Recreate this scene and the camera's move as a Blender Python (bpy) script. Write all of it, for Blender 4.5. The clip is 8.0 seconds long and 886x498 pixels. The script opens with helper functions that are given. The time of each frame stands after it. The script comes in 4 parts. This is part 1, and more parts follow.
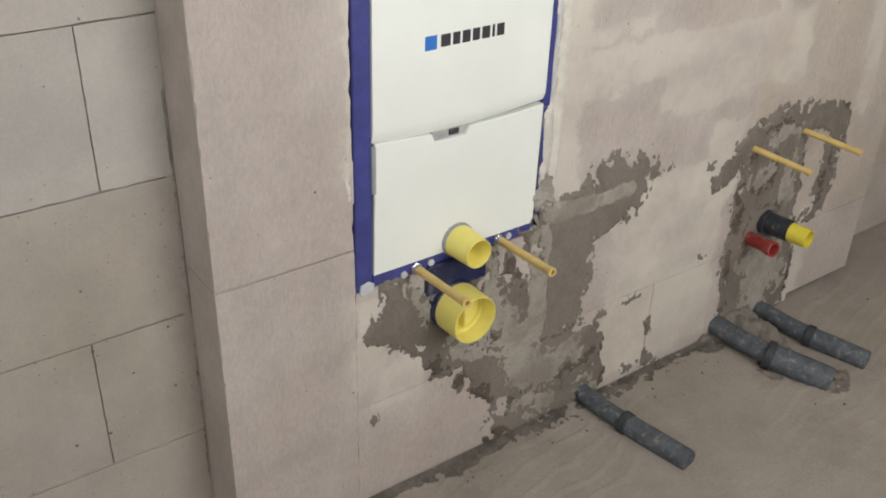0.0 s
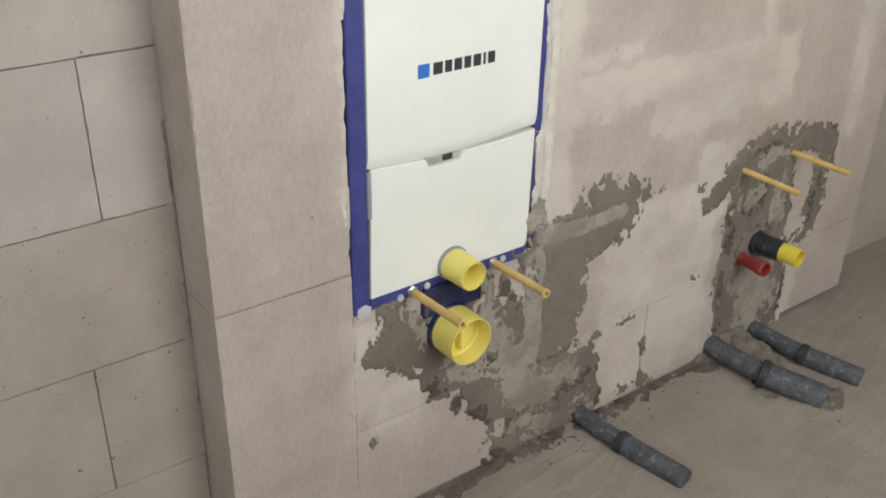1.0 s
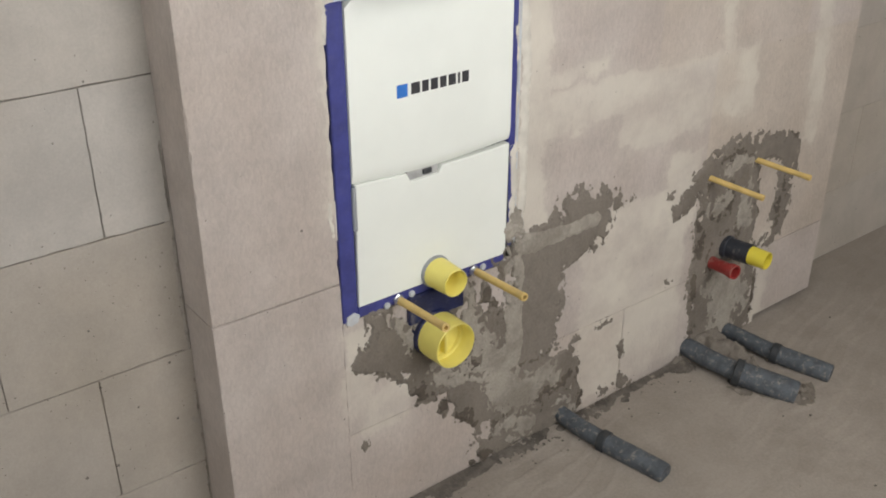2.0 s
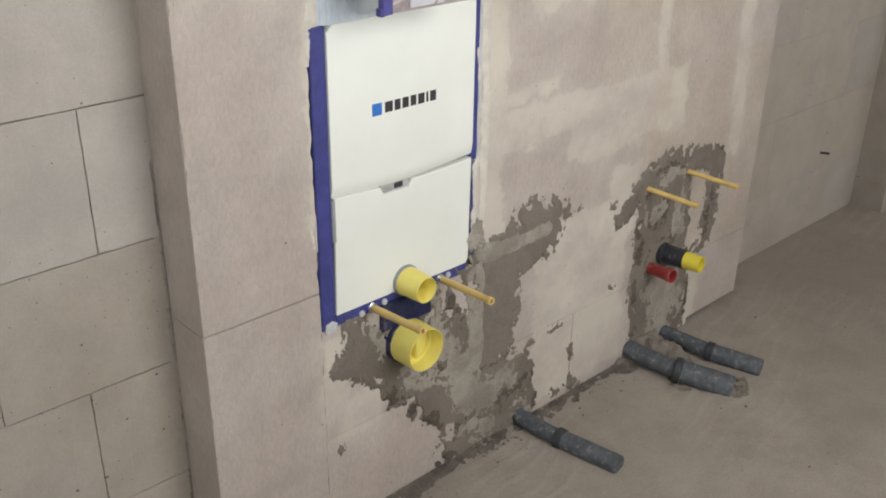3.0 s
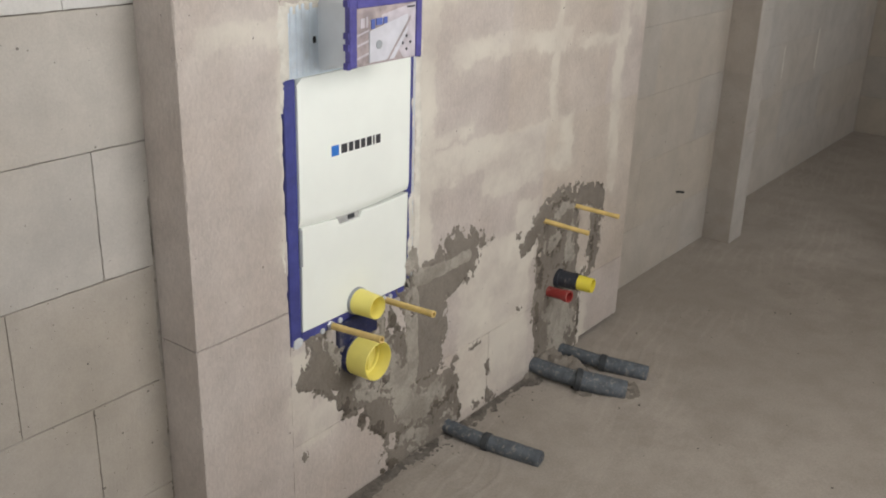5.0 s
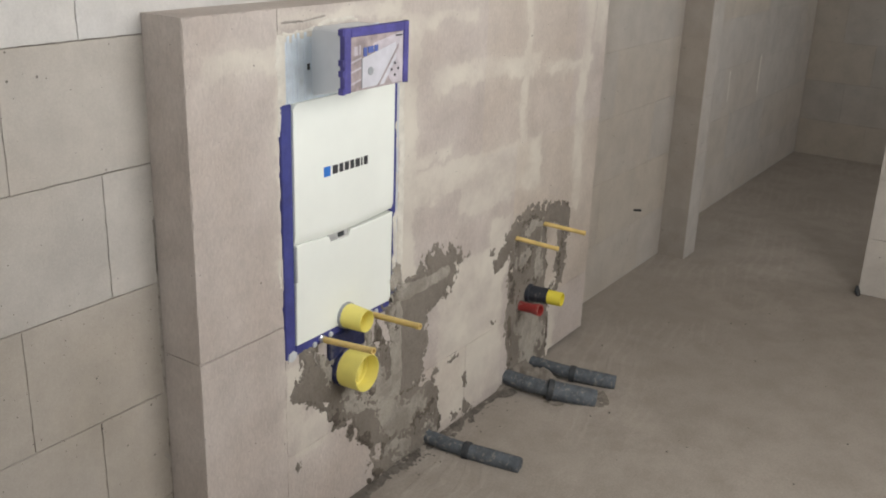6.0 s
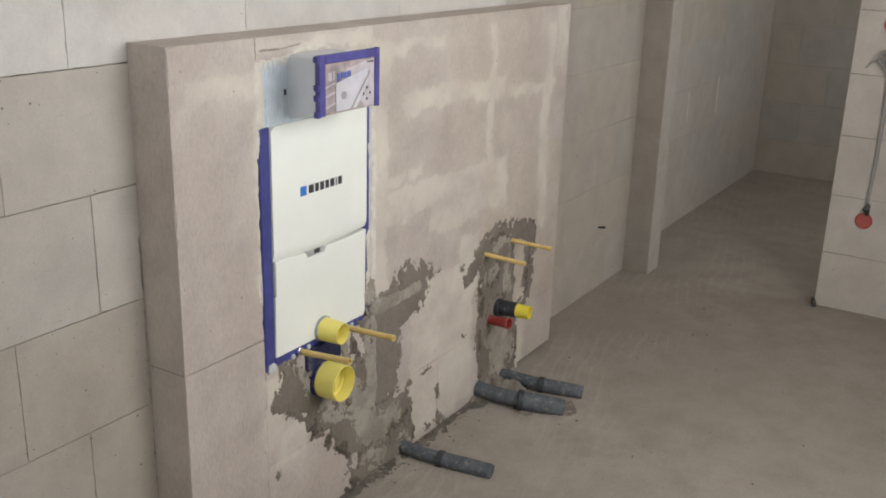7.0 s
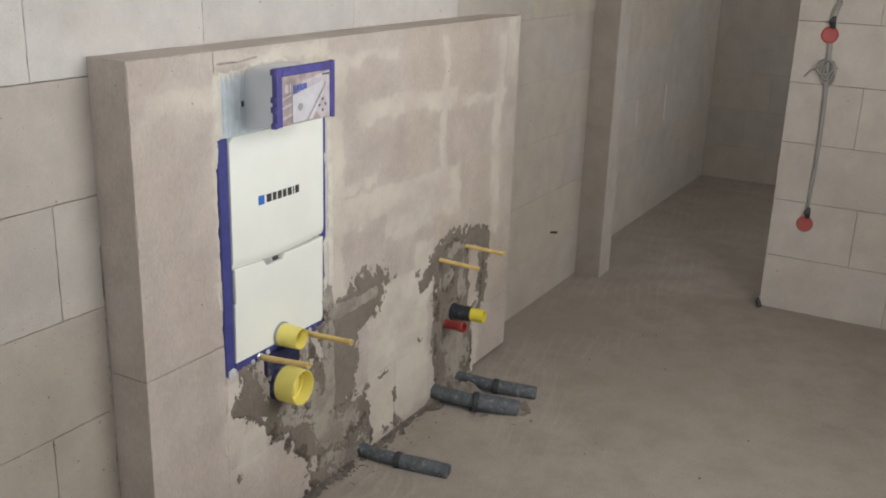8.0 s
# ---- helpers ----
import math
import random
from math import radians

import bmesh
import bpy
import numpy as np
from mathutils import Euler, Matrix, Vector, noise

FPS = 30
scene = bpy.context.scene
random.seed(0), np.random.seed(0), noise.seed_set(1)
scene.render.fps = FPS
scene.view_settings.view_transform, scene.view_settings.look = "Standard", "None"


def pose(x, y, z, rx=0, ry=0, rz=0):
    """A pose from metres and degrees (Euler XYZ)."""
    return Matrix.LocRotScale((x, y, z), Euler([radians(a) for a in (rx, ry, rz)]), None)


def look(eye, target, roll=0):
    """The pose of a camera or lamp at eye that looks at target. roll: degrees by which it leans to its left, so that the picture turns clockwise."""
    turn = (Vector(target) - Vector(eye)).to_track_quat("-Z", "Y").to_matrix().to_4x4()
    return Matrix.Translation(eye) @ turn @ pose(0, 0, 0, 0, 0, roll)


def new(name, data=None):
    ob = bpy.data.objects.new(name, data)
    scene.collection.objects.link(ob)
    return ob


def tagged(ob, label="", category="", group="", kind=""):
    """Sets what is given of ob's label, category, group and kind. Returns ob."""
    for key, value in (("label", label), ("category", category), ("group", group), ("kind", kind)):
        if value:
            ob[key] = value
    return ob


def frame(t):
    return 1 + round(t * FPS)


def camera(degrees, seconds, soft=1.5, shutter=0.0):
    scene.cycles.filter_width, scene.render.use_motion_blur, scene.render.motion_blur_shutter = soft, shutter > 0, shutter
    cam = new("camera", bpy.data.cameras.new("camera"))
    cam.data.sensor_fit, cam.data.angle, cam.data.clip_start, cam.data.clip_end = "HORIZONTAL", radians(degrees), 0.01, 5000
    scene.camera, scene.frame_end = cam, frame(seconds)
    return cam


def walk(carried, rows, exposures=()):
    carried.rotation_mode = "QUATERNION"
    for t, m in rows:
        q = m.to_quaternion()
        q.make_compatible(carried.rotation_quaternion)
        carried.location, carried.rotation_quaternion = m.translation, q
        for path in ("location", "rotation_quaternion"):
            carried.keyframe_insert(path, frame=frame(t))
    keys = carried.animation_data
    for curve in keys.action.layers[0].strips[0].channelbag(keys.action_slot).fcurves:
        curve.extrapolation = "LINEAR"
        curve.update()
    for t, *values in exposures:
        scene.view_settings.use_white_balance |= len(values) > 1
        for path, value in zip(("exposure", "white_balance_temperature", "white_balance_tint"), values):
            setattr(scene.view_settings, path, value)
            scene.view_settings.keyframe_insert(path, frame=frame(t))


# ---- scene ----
cam = camera(49.0, 8.0, soft=1.9)
PATH = [
    (0, (-0.453, -1.19, 1.382), (0.572, 0.197, 0.368), 1.9),
    (0.5, (-0.461, -1.194, 1.385), (0.578, 0.199, 0.395), 1.8),
    (1, (-0.467, -1.22, 1.39), (0.575, 0.189, 0.428), 1.1),
    (1.5, (-0.487, -1.26, 1.399), (0.568, 0.158, 0.463), 0.3),
    (1.7, (-0.495, -1.284, 1.403), (0.562, 0.139, 0.479), -0.1),
    (2.8, (-0.646, -1.329, 1.433), (0.550, 0.011, 0.553), 0.4),
    (3, (-0.683, -1.319, 1.433), (0.553, -0.008, 0.564), 0.8),
    (3.5, (-0.767, -1.333, 1.444), (0.54, -0.074, 0.604), 1.6),
    (4, (-0.859, -1.367, 1.451), (0.508, -0.147, 0.649), 1.8),
    (4.5, (-0.952, -1.387, 1.458), (0.471, -0.211, 0.69), 1.9),
    (4.7, (-0.996, -1.391, 1.455), (0.454, -0.235, 0.705), 1.8),
    (5.8, (-1.178, -1.376, 1.465), (0.379, -0.323, 0.781), 2.0),
    (6, (-1.205, -1.381, 1.47), (0.363, -0.338, 0.796), 2.0),
    (6.5, (-1.259, -1.411, 1.482), (0.33, -0.385, 0.833), 2.0),
    (7, (-1.304, -1.445, 1.486), (0.31, -0.442, 0.861), 1.7),
    (7.5, (-1.338, -1.476, 1.495), (0.301, -0.506, 0.884), 1.7),
    (8, (-1.362, -1.485, 1.508), (0.301, -0.556, 0.898), 1.9),
]
EXPOSURE = 0.0
walk(cam, [(t, look(eye, target, roll)) for t, eye, target, roll in PATH], exposures=[(0, EXPOSURE), (5.8, EXPOSURE), (7.5, EXPOSURE - 0.08), (8, EXPOSURE - 0.10)])

# ---- light: an overcast sky through the window opening behind the camera ----
world = bpy.data.worlds.new("sky")
scene.world = world
world.use_nodes = True
sky = world.node_tree.nodes.new("ShaderNodeTexSky")
sky.sky_type, sky.sun_disc = "NISHITA", False
sky.sun_elevation, sky.sun_rotation = radians(40), 0.0
background = world.node_tree.nodes["Background"]
background.inputs["Strength"].default_value = 0.05
world.node_tree.links.new(sky.outputs["Color"], background.inputs["Color"])
sun = new("sun", bpy.data.lights.new("sun", "SUN"))
sun.data.energy, sun.data.angle, sun.data.color = 0.8, radians(15), (1.0, 0.96, 0.9)
sun.matrix_world = look((0, 7.66, 6.43), (0, 0, 0))

WIN_X0, WIN_X1, WIN_Z0, WIN_Z1 = -0.10, 1.50, 1.05, 2.42
SOUTH = -2.15
WINDOWS = ((WIN_X0, WIN_X1, 45), (3.3, 4.9, 16))
for x0, x1, power in WINDOWS:
    daylight = new("window_daylight", bpy.data.lights.new("window_daylight", "AREA"))
    daylight.data.shape, daylight.data.size, daylight.data.size_y = "RECTANGLE", x1 - x0, WIN_Z1 - WIN_Z0
    daylight.data.energy, daylight.data.color = power, (1.0, 0.975, 0.957)
    daylight.matrix_world = look(((x0 + x1) / 2, SOUTH - 0.02, (WIN_Z0 + WIN_Z1) / 2), ((x0 + x1) / 2, 0, (WIN_Z0 + WIN_Z1) / 2 - 0.1))

WEST, SIDE_Y0, SIDE_Y1 = -2.55, -2.00, -1.10
SIDE_Z0, SIDE_Z1 = 1.40, 2.50
side = new("window_daylight", bpy.data.lights.new("window_daylight", "AREA"))
side.data.shape, side.data.size, side.data.size_y = "RECTANGLE", SIDE_Y1 - SIDE_Y0, SIDE_Z1 - SIDE_Z0
side.data.energy, side.data.color = 25, (0.94, 0.98, 1.0)
side.matrix_world = look((WEST - 0.02, (SIDE_Y0 + SIDE_Y1) / 2, (SIDE_Z0 + SIDE_Z1) / 2), (0, (SIDE_Y0 + SIDE_Y1) / 2, (SIDE_Z0 + SIDE_Z1) / 2 - 0.1))

# ---- materials ----
class Nodes:
    """A short way to write node materials."""

    def __init__(self, name):
        self.mat = bpy.data.materials.new(name)
        self.mat.use_nodes = True
        self.tree = self.mat.node_tree
        self.bsdf = self.tree.nodes["Principled BSDF"]
        self.geo = None

    def put(self, socket, value):
        if isinstance(value, bpy.types.NodeSocket):
            self.tree.links.new(value, socket)
        elif isinstance(value, tuple) and len(value) == 3 and socket.type == "RGBA":
            socket.default_value = (*value, 1)
        else:
            socket.default_value = value

    def node(self, kind, **inputs):
        n = self.tree.nodes.new(kind)
        for key, value in inputs.items():
            self.put(n.inputs[key], value)
        return n

    def position(self):
        if not self.geo:
            self.geo = self.tree.nodes.new("ShaderNodeNewGeometry")
        return self.geo.outputs["Position"]

    def math(self, op, a, b=0.0, clamp=False):
        n = self.tree.nodes.new("ShaderNodeMath")
        n.operation, n.use_clamp = op, clamp
        self.put(n.inputs[0], a)
        self.put(n.inputs[1], b)
        return n.outputs[0]

    def scaled(self, x, y, z):
        n = self.tree.nodes.new("ShaderNodeVectorMath")
        n.operation = "MULTIPLY"
        self.put(n.inputs[0], self.position())
        n.inputs[1].default_value = (x, y, z)
        return n.outputs[0]

    def flat(self):
        """Wall coordinates: along the wall, and up."""
        s = self.node("ShaderNodeSeparateXYZ", Vector=self.position())
        c = self.node("ShaderNodeCombineXYZ", X=self.math("ADD", s.outputs[0], s.outputs[1]), Y=s.outputs[2])
        return c.outputs[0]

    def noise(self, scale, detail=4.0, rough=0.55, vector=None, distortion=0.0):
        n = self.node("ShaderNodeTexNoise", Vector=vector or self.position(), Scale=scale, Detail=detail, Roughness=rough, Distortion=distortion)
        return n.outputs["Fac"]

    def span(self, value, a, b, lo=0.0, hi=1.0):
        n = self.tree.nodes.new("ShaderNodeMapRange")
        n.interpolation_type = "SMOOTHSTEP"
        for key, v in zip(("Value", "From Min", "From Max", "To Min", "To Max"), (value, a, b, lo, hi)):
            self.put(n.inputs[key], v)
        return n.outputs[0]

    def mix(self, fac, a, b, blend="MIX"):
        n = self.tree.nodes.new("ShaderNodeMix")
        n.data_type, n.blend_type = "RGBA", blend
        self.put(n.inputs[0], fac)
        self.put(n.inputs[6], a)
        self.put(n.inputs[7], b)
        return n.outputs[2]

    def bump(self, height, distance, strength=1.0, normal=None):
        n = self.node("ShaderNodeBump", Height=height, Distance=distance, Strength=strength)
        if normal:
            self.put(n.inputs["Normal"], normal)
        return n.outputs[0]

    def done(self, color, rough=0.8, normal=None, metal=0.0):
        self.put(self.bsdf.inputs["Base Color"], color)
        self.put(self.bsdf.inputs["Roughness"], rough)
        self.put(self.bsdf.inputs["Metallic"], metal)
        if normal:
            self.put(self.bsdf.inputs["Normal"], normal)
        return self.mat


def dots(n, scale, radius, share, seed=0.0):
    """Sparse little pores: a mask of round holes of the given radius."""
    shift = n.node("ShaderNodeVectorMath", )
    n.put(shift.inputs[0], n.flat())
    shift.inputs[1].default_value = (seed, seed * 0.7, 0)
    v = n.tree.nodes.new("ShaderNodeTexVoronoi")
    v.voronoi_dimensions = "2D"
    n.put(v.inputs["Vector"], shift.outputs[0])
    v.inputs["Scale"].default_value = scale
    s = n.node("ShaderNodeSeparateColor", Color=v.outputs["Color"])
    size = n.math("MULTIPLY", s.outputs[1], radius * scale)
    hole = n.math("LESS_THAN", v.outputs["Distance"], size)
    return n.math("MULTIPLY", hole, n.math("LESS_THAN", s.outputs[0], share))


def block_material(name, base, warm, patches=(), saw=0.5, spread=1.7, pores=0.14, tint=0.42):
    """Aerated concrete: sawn, porous, a little stained. patches: rectangles (x, z, half width, half height) of filler skimmed over it."""
    n = Nodes(name)
    info = n.tree.nodes.new("ShaderNodeObjectInfo")
    cloud, mid, fine = n.noise(spread, 4), n.noise(9.0, 5, 0.6), n.noise(260.0, 3, 0.7)
    color = n.mix(n.span(cloud, 0.35, 0.65), base, warm)
    color = n.mix(n.span(info.outputs["Random"], 0.62, 1.0, 0.0, tint), color, (0.45, 0.385, 0.295))
    color = n.mix(n.span(n.noise(4.3, 6, 0.7), 0.56, 0.74, 0.0, 0.35), color, (warm[0] * 0.8, warm[1] * 0.77, warm[2] * 0.74))
    tone = n.math("ADD", n.span(mid, 0.25, 0.75, 0.90, 1.07), n.math("MULTIPLY", n.math("SUBTRACT", info.outputs["Random"], 0.5), 0.08))
    grain = n.math("MULTIPLY", tone, n.span(fine, 0.2, 0.8, 0.94, 1.05))
    color = n.mix(1.0, color, grain, "MULTIPLY")
    sawn = n.noise(1.0, 3, 0.6, n.scaled(150, 150, 62), 0.8)
    color = n.mix(1.0, color, n.span(sawn, 0.30, 0.70, 1 - 0.035 * saw, 1 + 0.025 * saw), "MULTIPLY")
    height = n.math("ADD", n.math("MULTIPLY", sawn, saw), n.math("MULTIPLY", fine, 0.5))
    if patches:
        s = n.node("ShaderNodeSeparateXYZ", Vector=n.position())
        wx = n.math("MULTIPLY", n.math("SUBTRACT", n.noise(4.0, 6, 0.62), 0.5), 0.14)
        wz = n.math("MULTIPLY", n.math("SUBTRACT", n.noise(3.4, 6, 0.62, n.scaled(1, 1, 1.3)), 0.5), 0.14)
        edge = n.math("MULTIPLY", n.math("SUBTRACT", n.noise(24.0, 6, 0.65), 0.5), 0.050)
        px, pz = n.math("ADD", n.math("ADD", s.outputs[0], wx), edge), n.math("ADD", n.math("ADD", s.outputs[2], wz), edge)
        mask = None
        for x, z, hx, hz in patches:
            dx = n.math("SUBTRACT", n.math("ABSOLUTE", n.math("SUBTRACT", px, x)), hx)
            dz = n.math("SUBTRACT", n.math("ABSOLUTE", n.math("SUBTRACT", pz, z)), hz)
            d = n.math("MAXIMUM", dx, dz)
            mask = d if mask is None else n.math("MINIMUM", mask, d)
        mask = n.math("ADD", n.span(mask, -0.006, 0.008, 0.50, 0.0), n.span(mask, -0.030, 0.045, 0.50, 0.0))
        mask = n.math("MULTIPLY", mask, n.span(n.noise(6.0, 6, 0.62), 0.30, 0.62, 0.26, 0.84))
        color = n.mix(mask, color, n.mix(n.span(n.noise(8.0, 5), 0.3, 0.7), (0.682, 0.642, 0.556), (0.622, 0.582, 0.506)))
        height = n.math("MULTIPLY", height, n.span(mask, 0, 1, 1.0, 0.35))
        height = n.math("ADD", height, n.math("MULTIPLY", n.noise(40.0, 4), n.math("MULTIPLY", mask, 1.2)))
    holes = n.math("MAXIMUM", dots(n, 17.0, 0.0031, pores), dots(n, 45.0, 0.0014, pores * 1.2, 3.1))
    color = n.mix(n.math("MULTIPLY", holes, 0.8), color, (0.10, 0.09, 0.08))
    height = n.math("SUBTRACT", height, n.math("MULTIPLY", holes, 3.0))
    return n.done(color, n.span(mid, 0.3, 0.7, 0.85, 0.95), n.bump(height, 0.0014, 0.85))


def mortar_material(name, dark, light, scale=1.0):
    """Trowelled cement mortar, damp in parts and dried pale in others."""
    n = Nodes(name)
    sweep = n.noise(6.0 * scale, 6, 0.62, distortion=1.2)
    streak = n.noise(1.0, 4, 0.6, n.scaled(30 * scale, 30, 17 * scale), 1.2)
    fine = n.noise(180.0, 4, 0.7)
    fac = n.math("ADD", n.math("MULTIPLY", sweep, 0.75), n.math("MULTIPLY", streak, 0.25))
    color = n.mix(n.span(fac, 0.36, 0.62), dark, light)
    color = n.mix(1.0, color, n.span(fine, 0.2, 0.8, 0.82, 1.12), "MULTIPLY")
    height = n.math("ADD", n.math("ADD", n.math("MULTIPLY", streak, 1.6), n.math("MULTIPLY", sweep, 2.5)), n.math("MULTIPLY", fine, 0.5))
    return n.done(color, n.span(sweep, 0.3, 0.7, 0.7, 0.92), n.bump(height, 0.003, 0.9))


def floor_material():
    """A raw cement floor: trowel ridges, dust and stains."""
    n = Nodes("raw_concrete")
    cloud, mid, fine = n.noise(1.1, 4), n.noise(6.5, 6, 0.65), n.noise(150.0, 4, 0.7)
    turned = n.node("ShaderNodeVectorRotate", Vector=n.position(), Angle=radians(-11))
    wave = n.node("ShaderNodeTexWave", Vector=turned.outputs[0], Scale=6.5, Distortion=7.5, Detail=3.0)
    wave.inputs["Detail Scale"].default_value = 0.6
    wave.bands_direction = "Y"
    place = n.node("ShaderNodeSeparateXYZ", Vector=n.position())
    near = n.math("MULTIPLY", n.span(place.outputs[1], -0.75, -0.20, 0.12, 1.0), n.span(n.noise(2.1, 3), 0.38, 0.60))
    ridges = n.math("MULTIPLY", n.span(wave.outputs["Fac"], 0.55, 1.0), near)
    color = n.mix(n.span(cloud, 0.3, 0.7), (0.310, 0.275, 0.238), (0.358, 0.320, 0.279))
    color = n.mix(n.span(mid, 0.30, 0.75), color, (0.278, 0.245, 0.210))
    color = n.mix(n.span(n.noise(3.1, 6, 0.7), 0.60, 0.74, 0.0, 0.4), color, (0.195, 0.176, 0.153))
    color = n.mix(1.0, color, n.span(fine, 0.2, 0.8, 0.88, 1.10), "MULTIPLY")
    # ridge crests lightened in the colour as a painted highlight
    color = n.mix(1.0, color, n.span(ridges, 0.0, 1.0, 0.995, 1.06), "MULTIPLY")
    height = n.math("ADD", n.math("MULTIPLY", ridges, 0.40), n.math("ADD", n.math("MULTIPLY", mid, 1.0), n.math("MULTIPLY", fine, 0.35)))
    return n.done(color, 0.88, n.bump(height, 0.003, 0.8))


def plain_material(name, color, rough, metal=0.0, vary=0.12, scale=20.0, bump=0.0004, dust=0.0):
    """A made surface with slight unevenness and, if given, cement dust on it."""
    n = Nodes(name)
    f, g = n.noise(scale, 4), n.noise(scale * 9, 3)
    c = n.mix(1.0, color, n.span(f, 0.3, 0.7, 1 - vary, 1 + vary * 0.5), "MULTIPLY")
    if dust:
        c = n.mix(n.span(n.noise(scale * 1.7, 6, 0.7), 0.52, 0.70, 0.0, dust), c, (0.42, 0.38, 0.33))
    r = n.span(g, 0.3, 0.7, max(0.05, rough - 0.08), min(1, rough + 0.1))
    return n.done(c, r, n.bump(n.math("ADD", f, n.math("MULTIPLY", g, 0.4)), bump, 0.6), metal)


SKIM = [
    (0.700, 0.80, 0.035, 0.42), (1.28, 1.08, 0.020, 0.16), (1.280, 0.80, 0.016, 0.12), (1.66, 0.86, 0.030, 0.36),
    (1.08, 1.030, 0.28, 0.030), (1.55, 1.000, 0.16, 0.014), (1.06, 0.770, 0.34, 0.046), (1.18, 0.690, 0.22, 0.040),
    (0.80, 0.845, 0.10, 0.016), (1.04, 0.27, 0.17, 0.24), (0.15, 1.155, 0.10, 0.026), (0.244, 0.96, 0.010, 0.26),
    (0.27, 0.36, 0.030, 0.10), (0.33, 0.26, 0.06, 0.05), (0.46, 1.24, 0.21, 0.015), (1.545, 0.12, 0.024, 0.15),
    (1.74, 1.16, 0.035, 0.10), (0.86, 1.200, 0.14, 0.014), (1.18, 0.50, 0.05, 0.10),
]
MAT_BLOCK = block_material("aerated_block", (0.468, 0.440, 0.402), (0.438, 0.401, 0.356))
# yellower blocks, also darkened in colour for the shade low on the wall
MAT_OCHRESHADED = block_material("aerated_block_ochre_shaded", (0.412, 0.376, 0.330), (0.380, 0.336, 0.282), pores=0.30)
# darker copy for the stub's west face: its shade put into the colour
MAT_SHADEDBLOCK = block_material("shaded_block", (0.335, 0.300, 0.262), (0.300, 0.262, 0.224), spread=2.6)
# whiter blocks, lifted further in colour for the light high on the wall
MAT_PALELIT = block_material("aerated_block_pale_lit", (0.585, 0.572, 0.552), (0.550, 0.528, 0.500), spread=2.2, pores=0.10, tint=0.08)
MAT_PARTITION = block_material("white_partition_block", (0.550, 0.516, 0.474), (0.515, 0.475, 0.428), spread=2.2, pores=0.08, tint=0.15)
MAT_HALF = block_material("aerated_panel", (0.528, 0.472, 0.432), (0.466, 0.407, 0.364), SKIM, saw=2.1, spread=3.6, pores=0.05)
n = Nodes("joint_mortar")
MAT_JOINT = n.done(n.mix(n.span(n.noise(11.0, 5, 0.7), 0.38, 0.56), (0.14, 0.122, 0.106), (0.36, 0.33, 0.295)), 0.95)
MAT_FILLED = plain_material("filled_joint", (0.42, 0.38, 0.33), 0.95, scale=60)
MAT_SKIM = plain_material("skim_plaster", (0.66, 0.63, 0.56), 0.9, vary=0.12, scale=30, bump=0.002)
MAT_MORTAR = mortar_material("cement_mortar", (0.166, 0.144, 0.119), (0.224, 0.198, 0.167))
MAT_PALEMORTAR = mortar_material("dried_mortar", (0.255, 0.230, 0.194), (0.392, 0.360, 0.310), 1.4)
MAT_WET = mortar_material("damp_mortar", (0.078, 0.064, 0.050), (0.140, 0.118, 0.093))
MAT_CRUMBS = mortar_material("mortar_crumbs", (0.078, 0.068, 0.058), (0.178, 0.158, 0.136), 2.0)
MAT_FLOOR = floor_material()
MAT_CEILING = plain_material("raw_ceiling", (0.52, 0.50, 0.47), 0.9, scale=3)
MAT_WHITE = plain_material("white_foam_board", (0.825, 0.855, 0.800), 0.55, vary=0.03, scale=7, bump=0.0006)
MAT_BLUE = plain_material("blue_plastic", (0.050, 0.058, 0.240), 0.5, vary=0.2, scale=25, dust=0.04)
MAT_CARDBLUE = plain_material("blue_card", (0.078, 0.072, 0.285), 0.6, vary=0.25, scale=30, dust=0.05)
MAT_NAVY = plain_material("navy_plastic", (0.012, 0.018, 0.075), 0.5, vary=0.3, scale=25, dust=0.25)
MAT_SMEARED = plain_material("smeared_blue_plastic", (0.045, 0.06, 0.25), 0.55, vary=0.2, scale=18, dust=0.95)
MAT_DARK = plain_material("dark_gap", (0.03, 0.03, 0.03), 0.9)
MAT_GREYPLASTIC = plain_material("grey_plastic", (0.30, 0.32, 0.34), 0.5, dust=0.3)
MAT_SLOT = plain_material("pale_slot_plastic", (0.42, 0.42, 0.41), 0.6, vary=0.25, scale=40)
MAT_PALECAP = plain_material("pale_grey_plastic", (0.55, 0.58, 0.60), 0.5, dust=0.3, scale=40)
MAT_YELLOW = plain_material("yellow_plastic", (0.83, 0.735, 0.19), 0.42, vary=0.08, scale=15)
MAT_LEMON = plain_material("lemon_plastic", (0.78, 0.67, 0.07), 0.4, vary=0.08, scale=15, dust=0.12)
MAT_SLEEVE = plain_material("ochre_plastic_sleeve", (0.69, 0.50, 0.18), 0.5, vary=0.12, scale=30, dust=0.12)
MAT_STEEL = plain_material("galvanised_steel", (0.66, 0.735, 0.80), 0.5, 0.1, vary=0.15, scale=18, dust=0.25)
MAT_ZINC = plain_material("zinc_nut", (0.65, 0.66, 0.68), 0.3, 1.0, dust=0.2)
MAT_BOX = plain_material("grey_box_plastic", (0.67, 0.70, 0.735), 0.5, vary=0.08, scale=9)
MAT_PIPE = plain_material("pipe_insulation", (0.088, 0.102, 0.118), 0.6, vary=0.3, scale=48, bump=0.0018, dust=0.5)
MAT_COLLAR = plain_material("dark_collar", (0.035, 0.04, 0.045), 0.6, dust=0.2)
MAT_BLACK = plain_material("black_plastic", (0.026, 0.030, 0.040), 0.5, dust=0.3)
MAT_RED = plain_material("red_plastic", (0.32, 0.035, 0.032), 0.5, vary=0.15, dust=0.3)
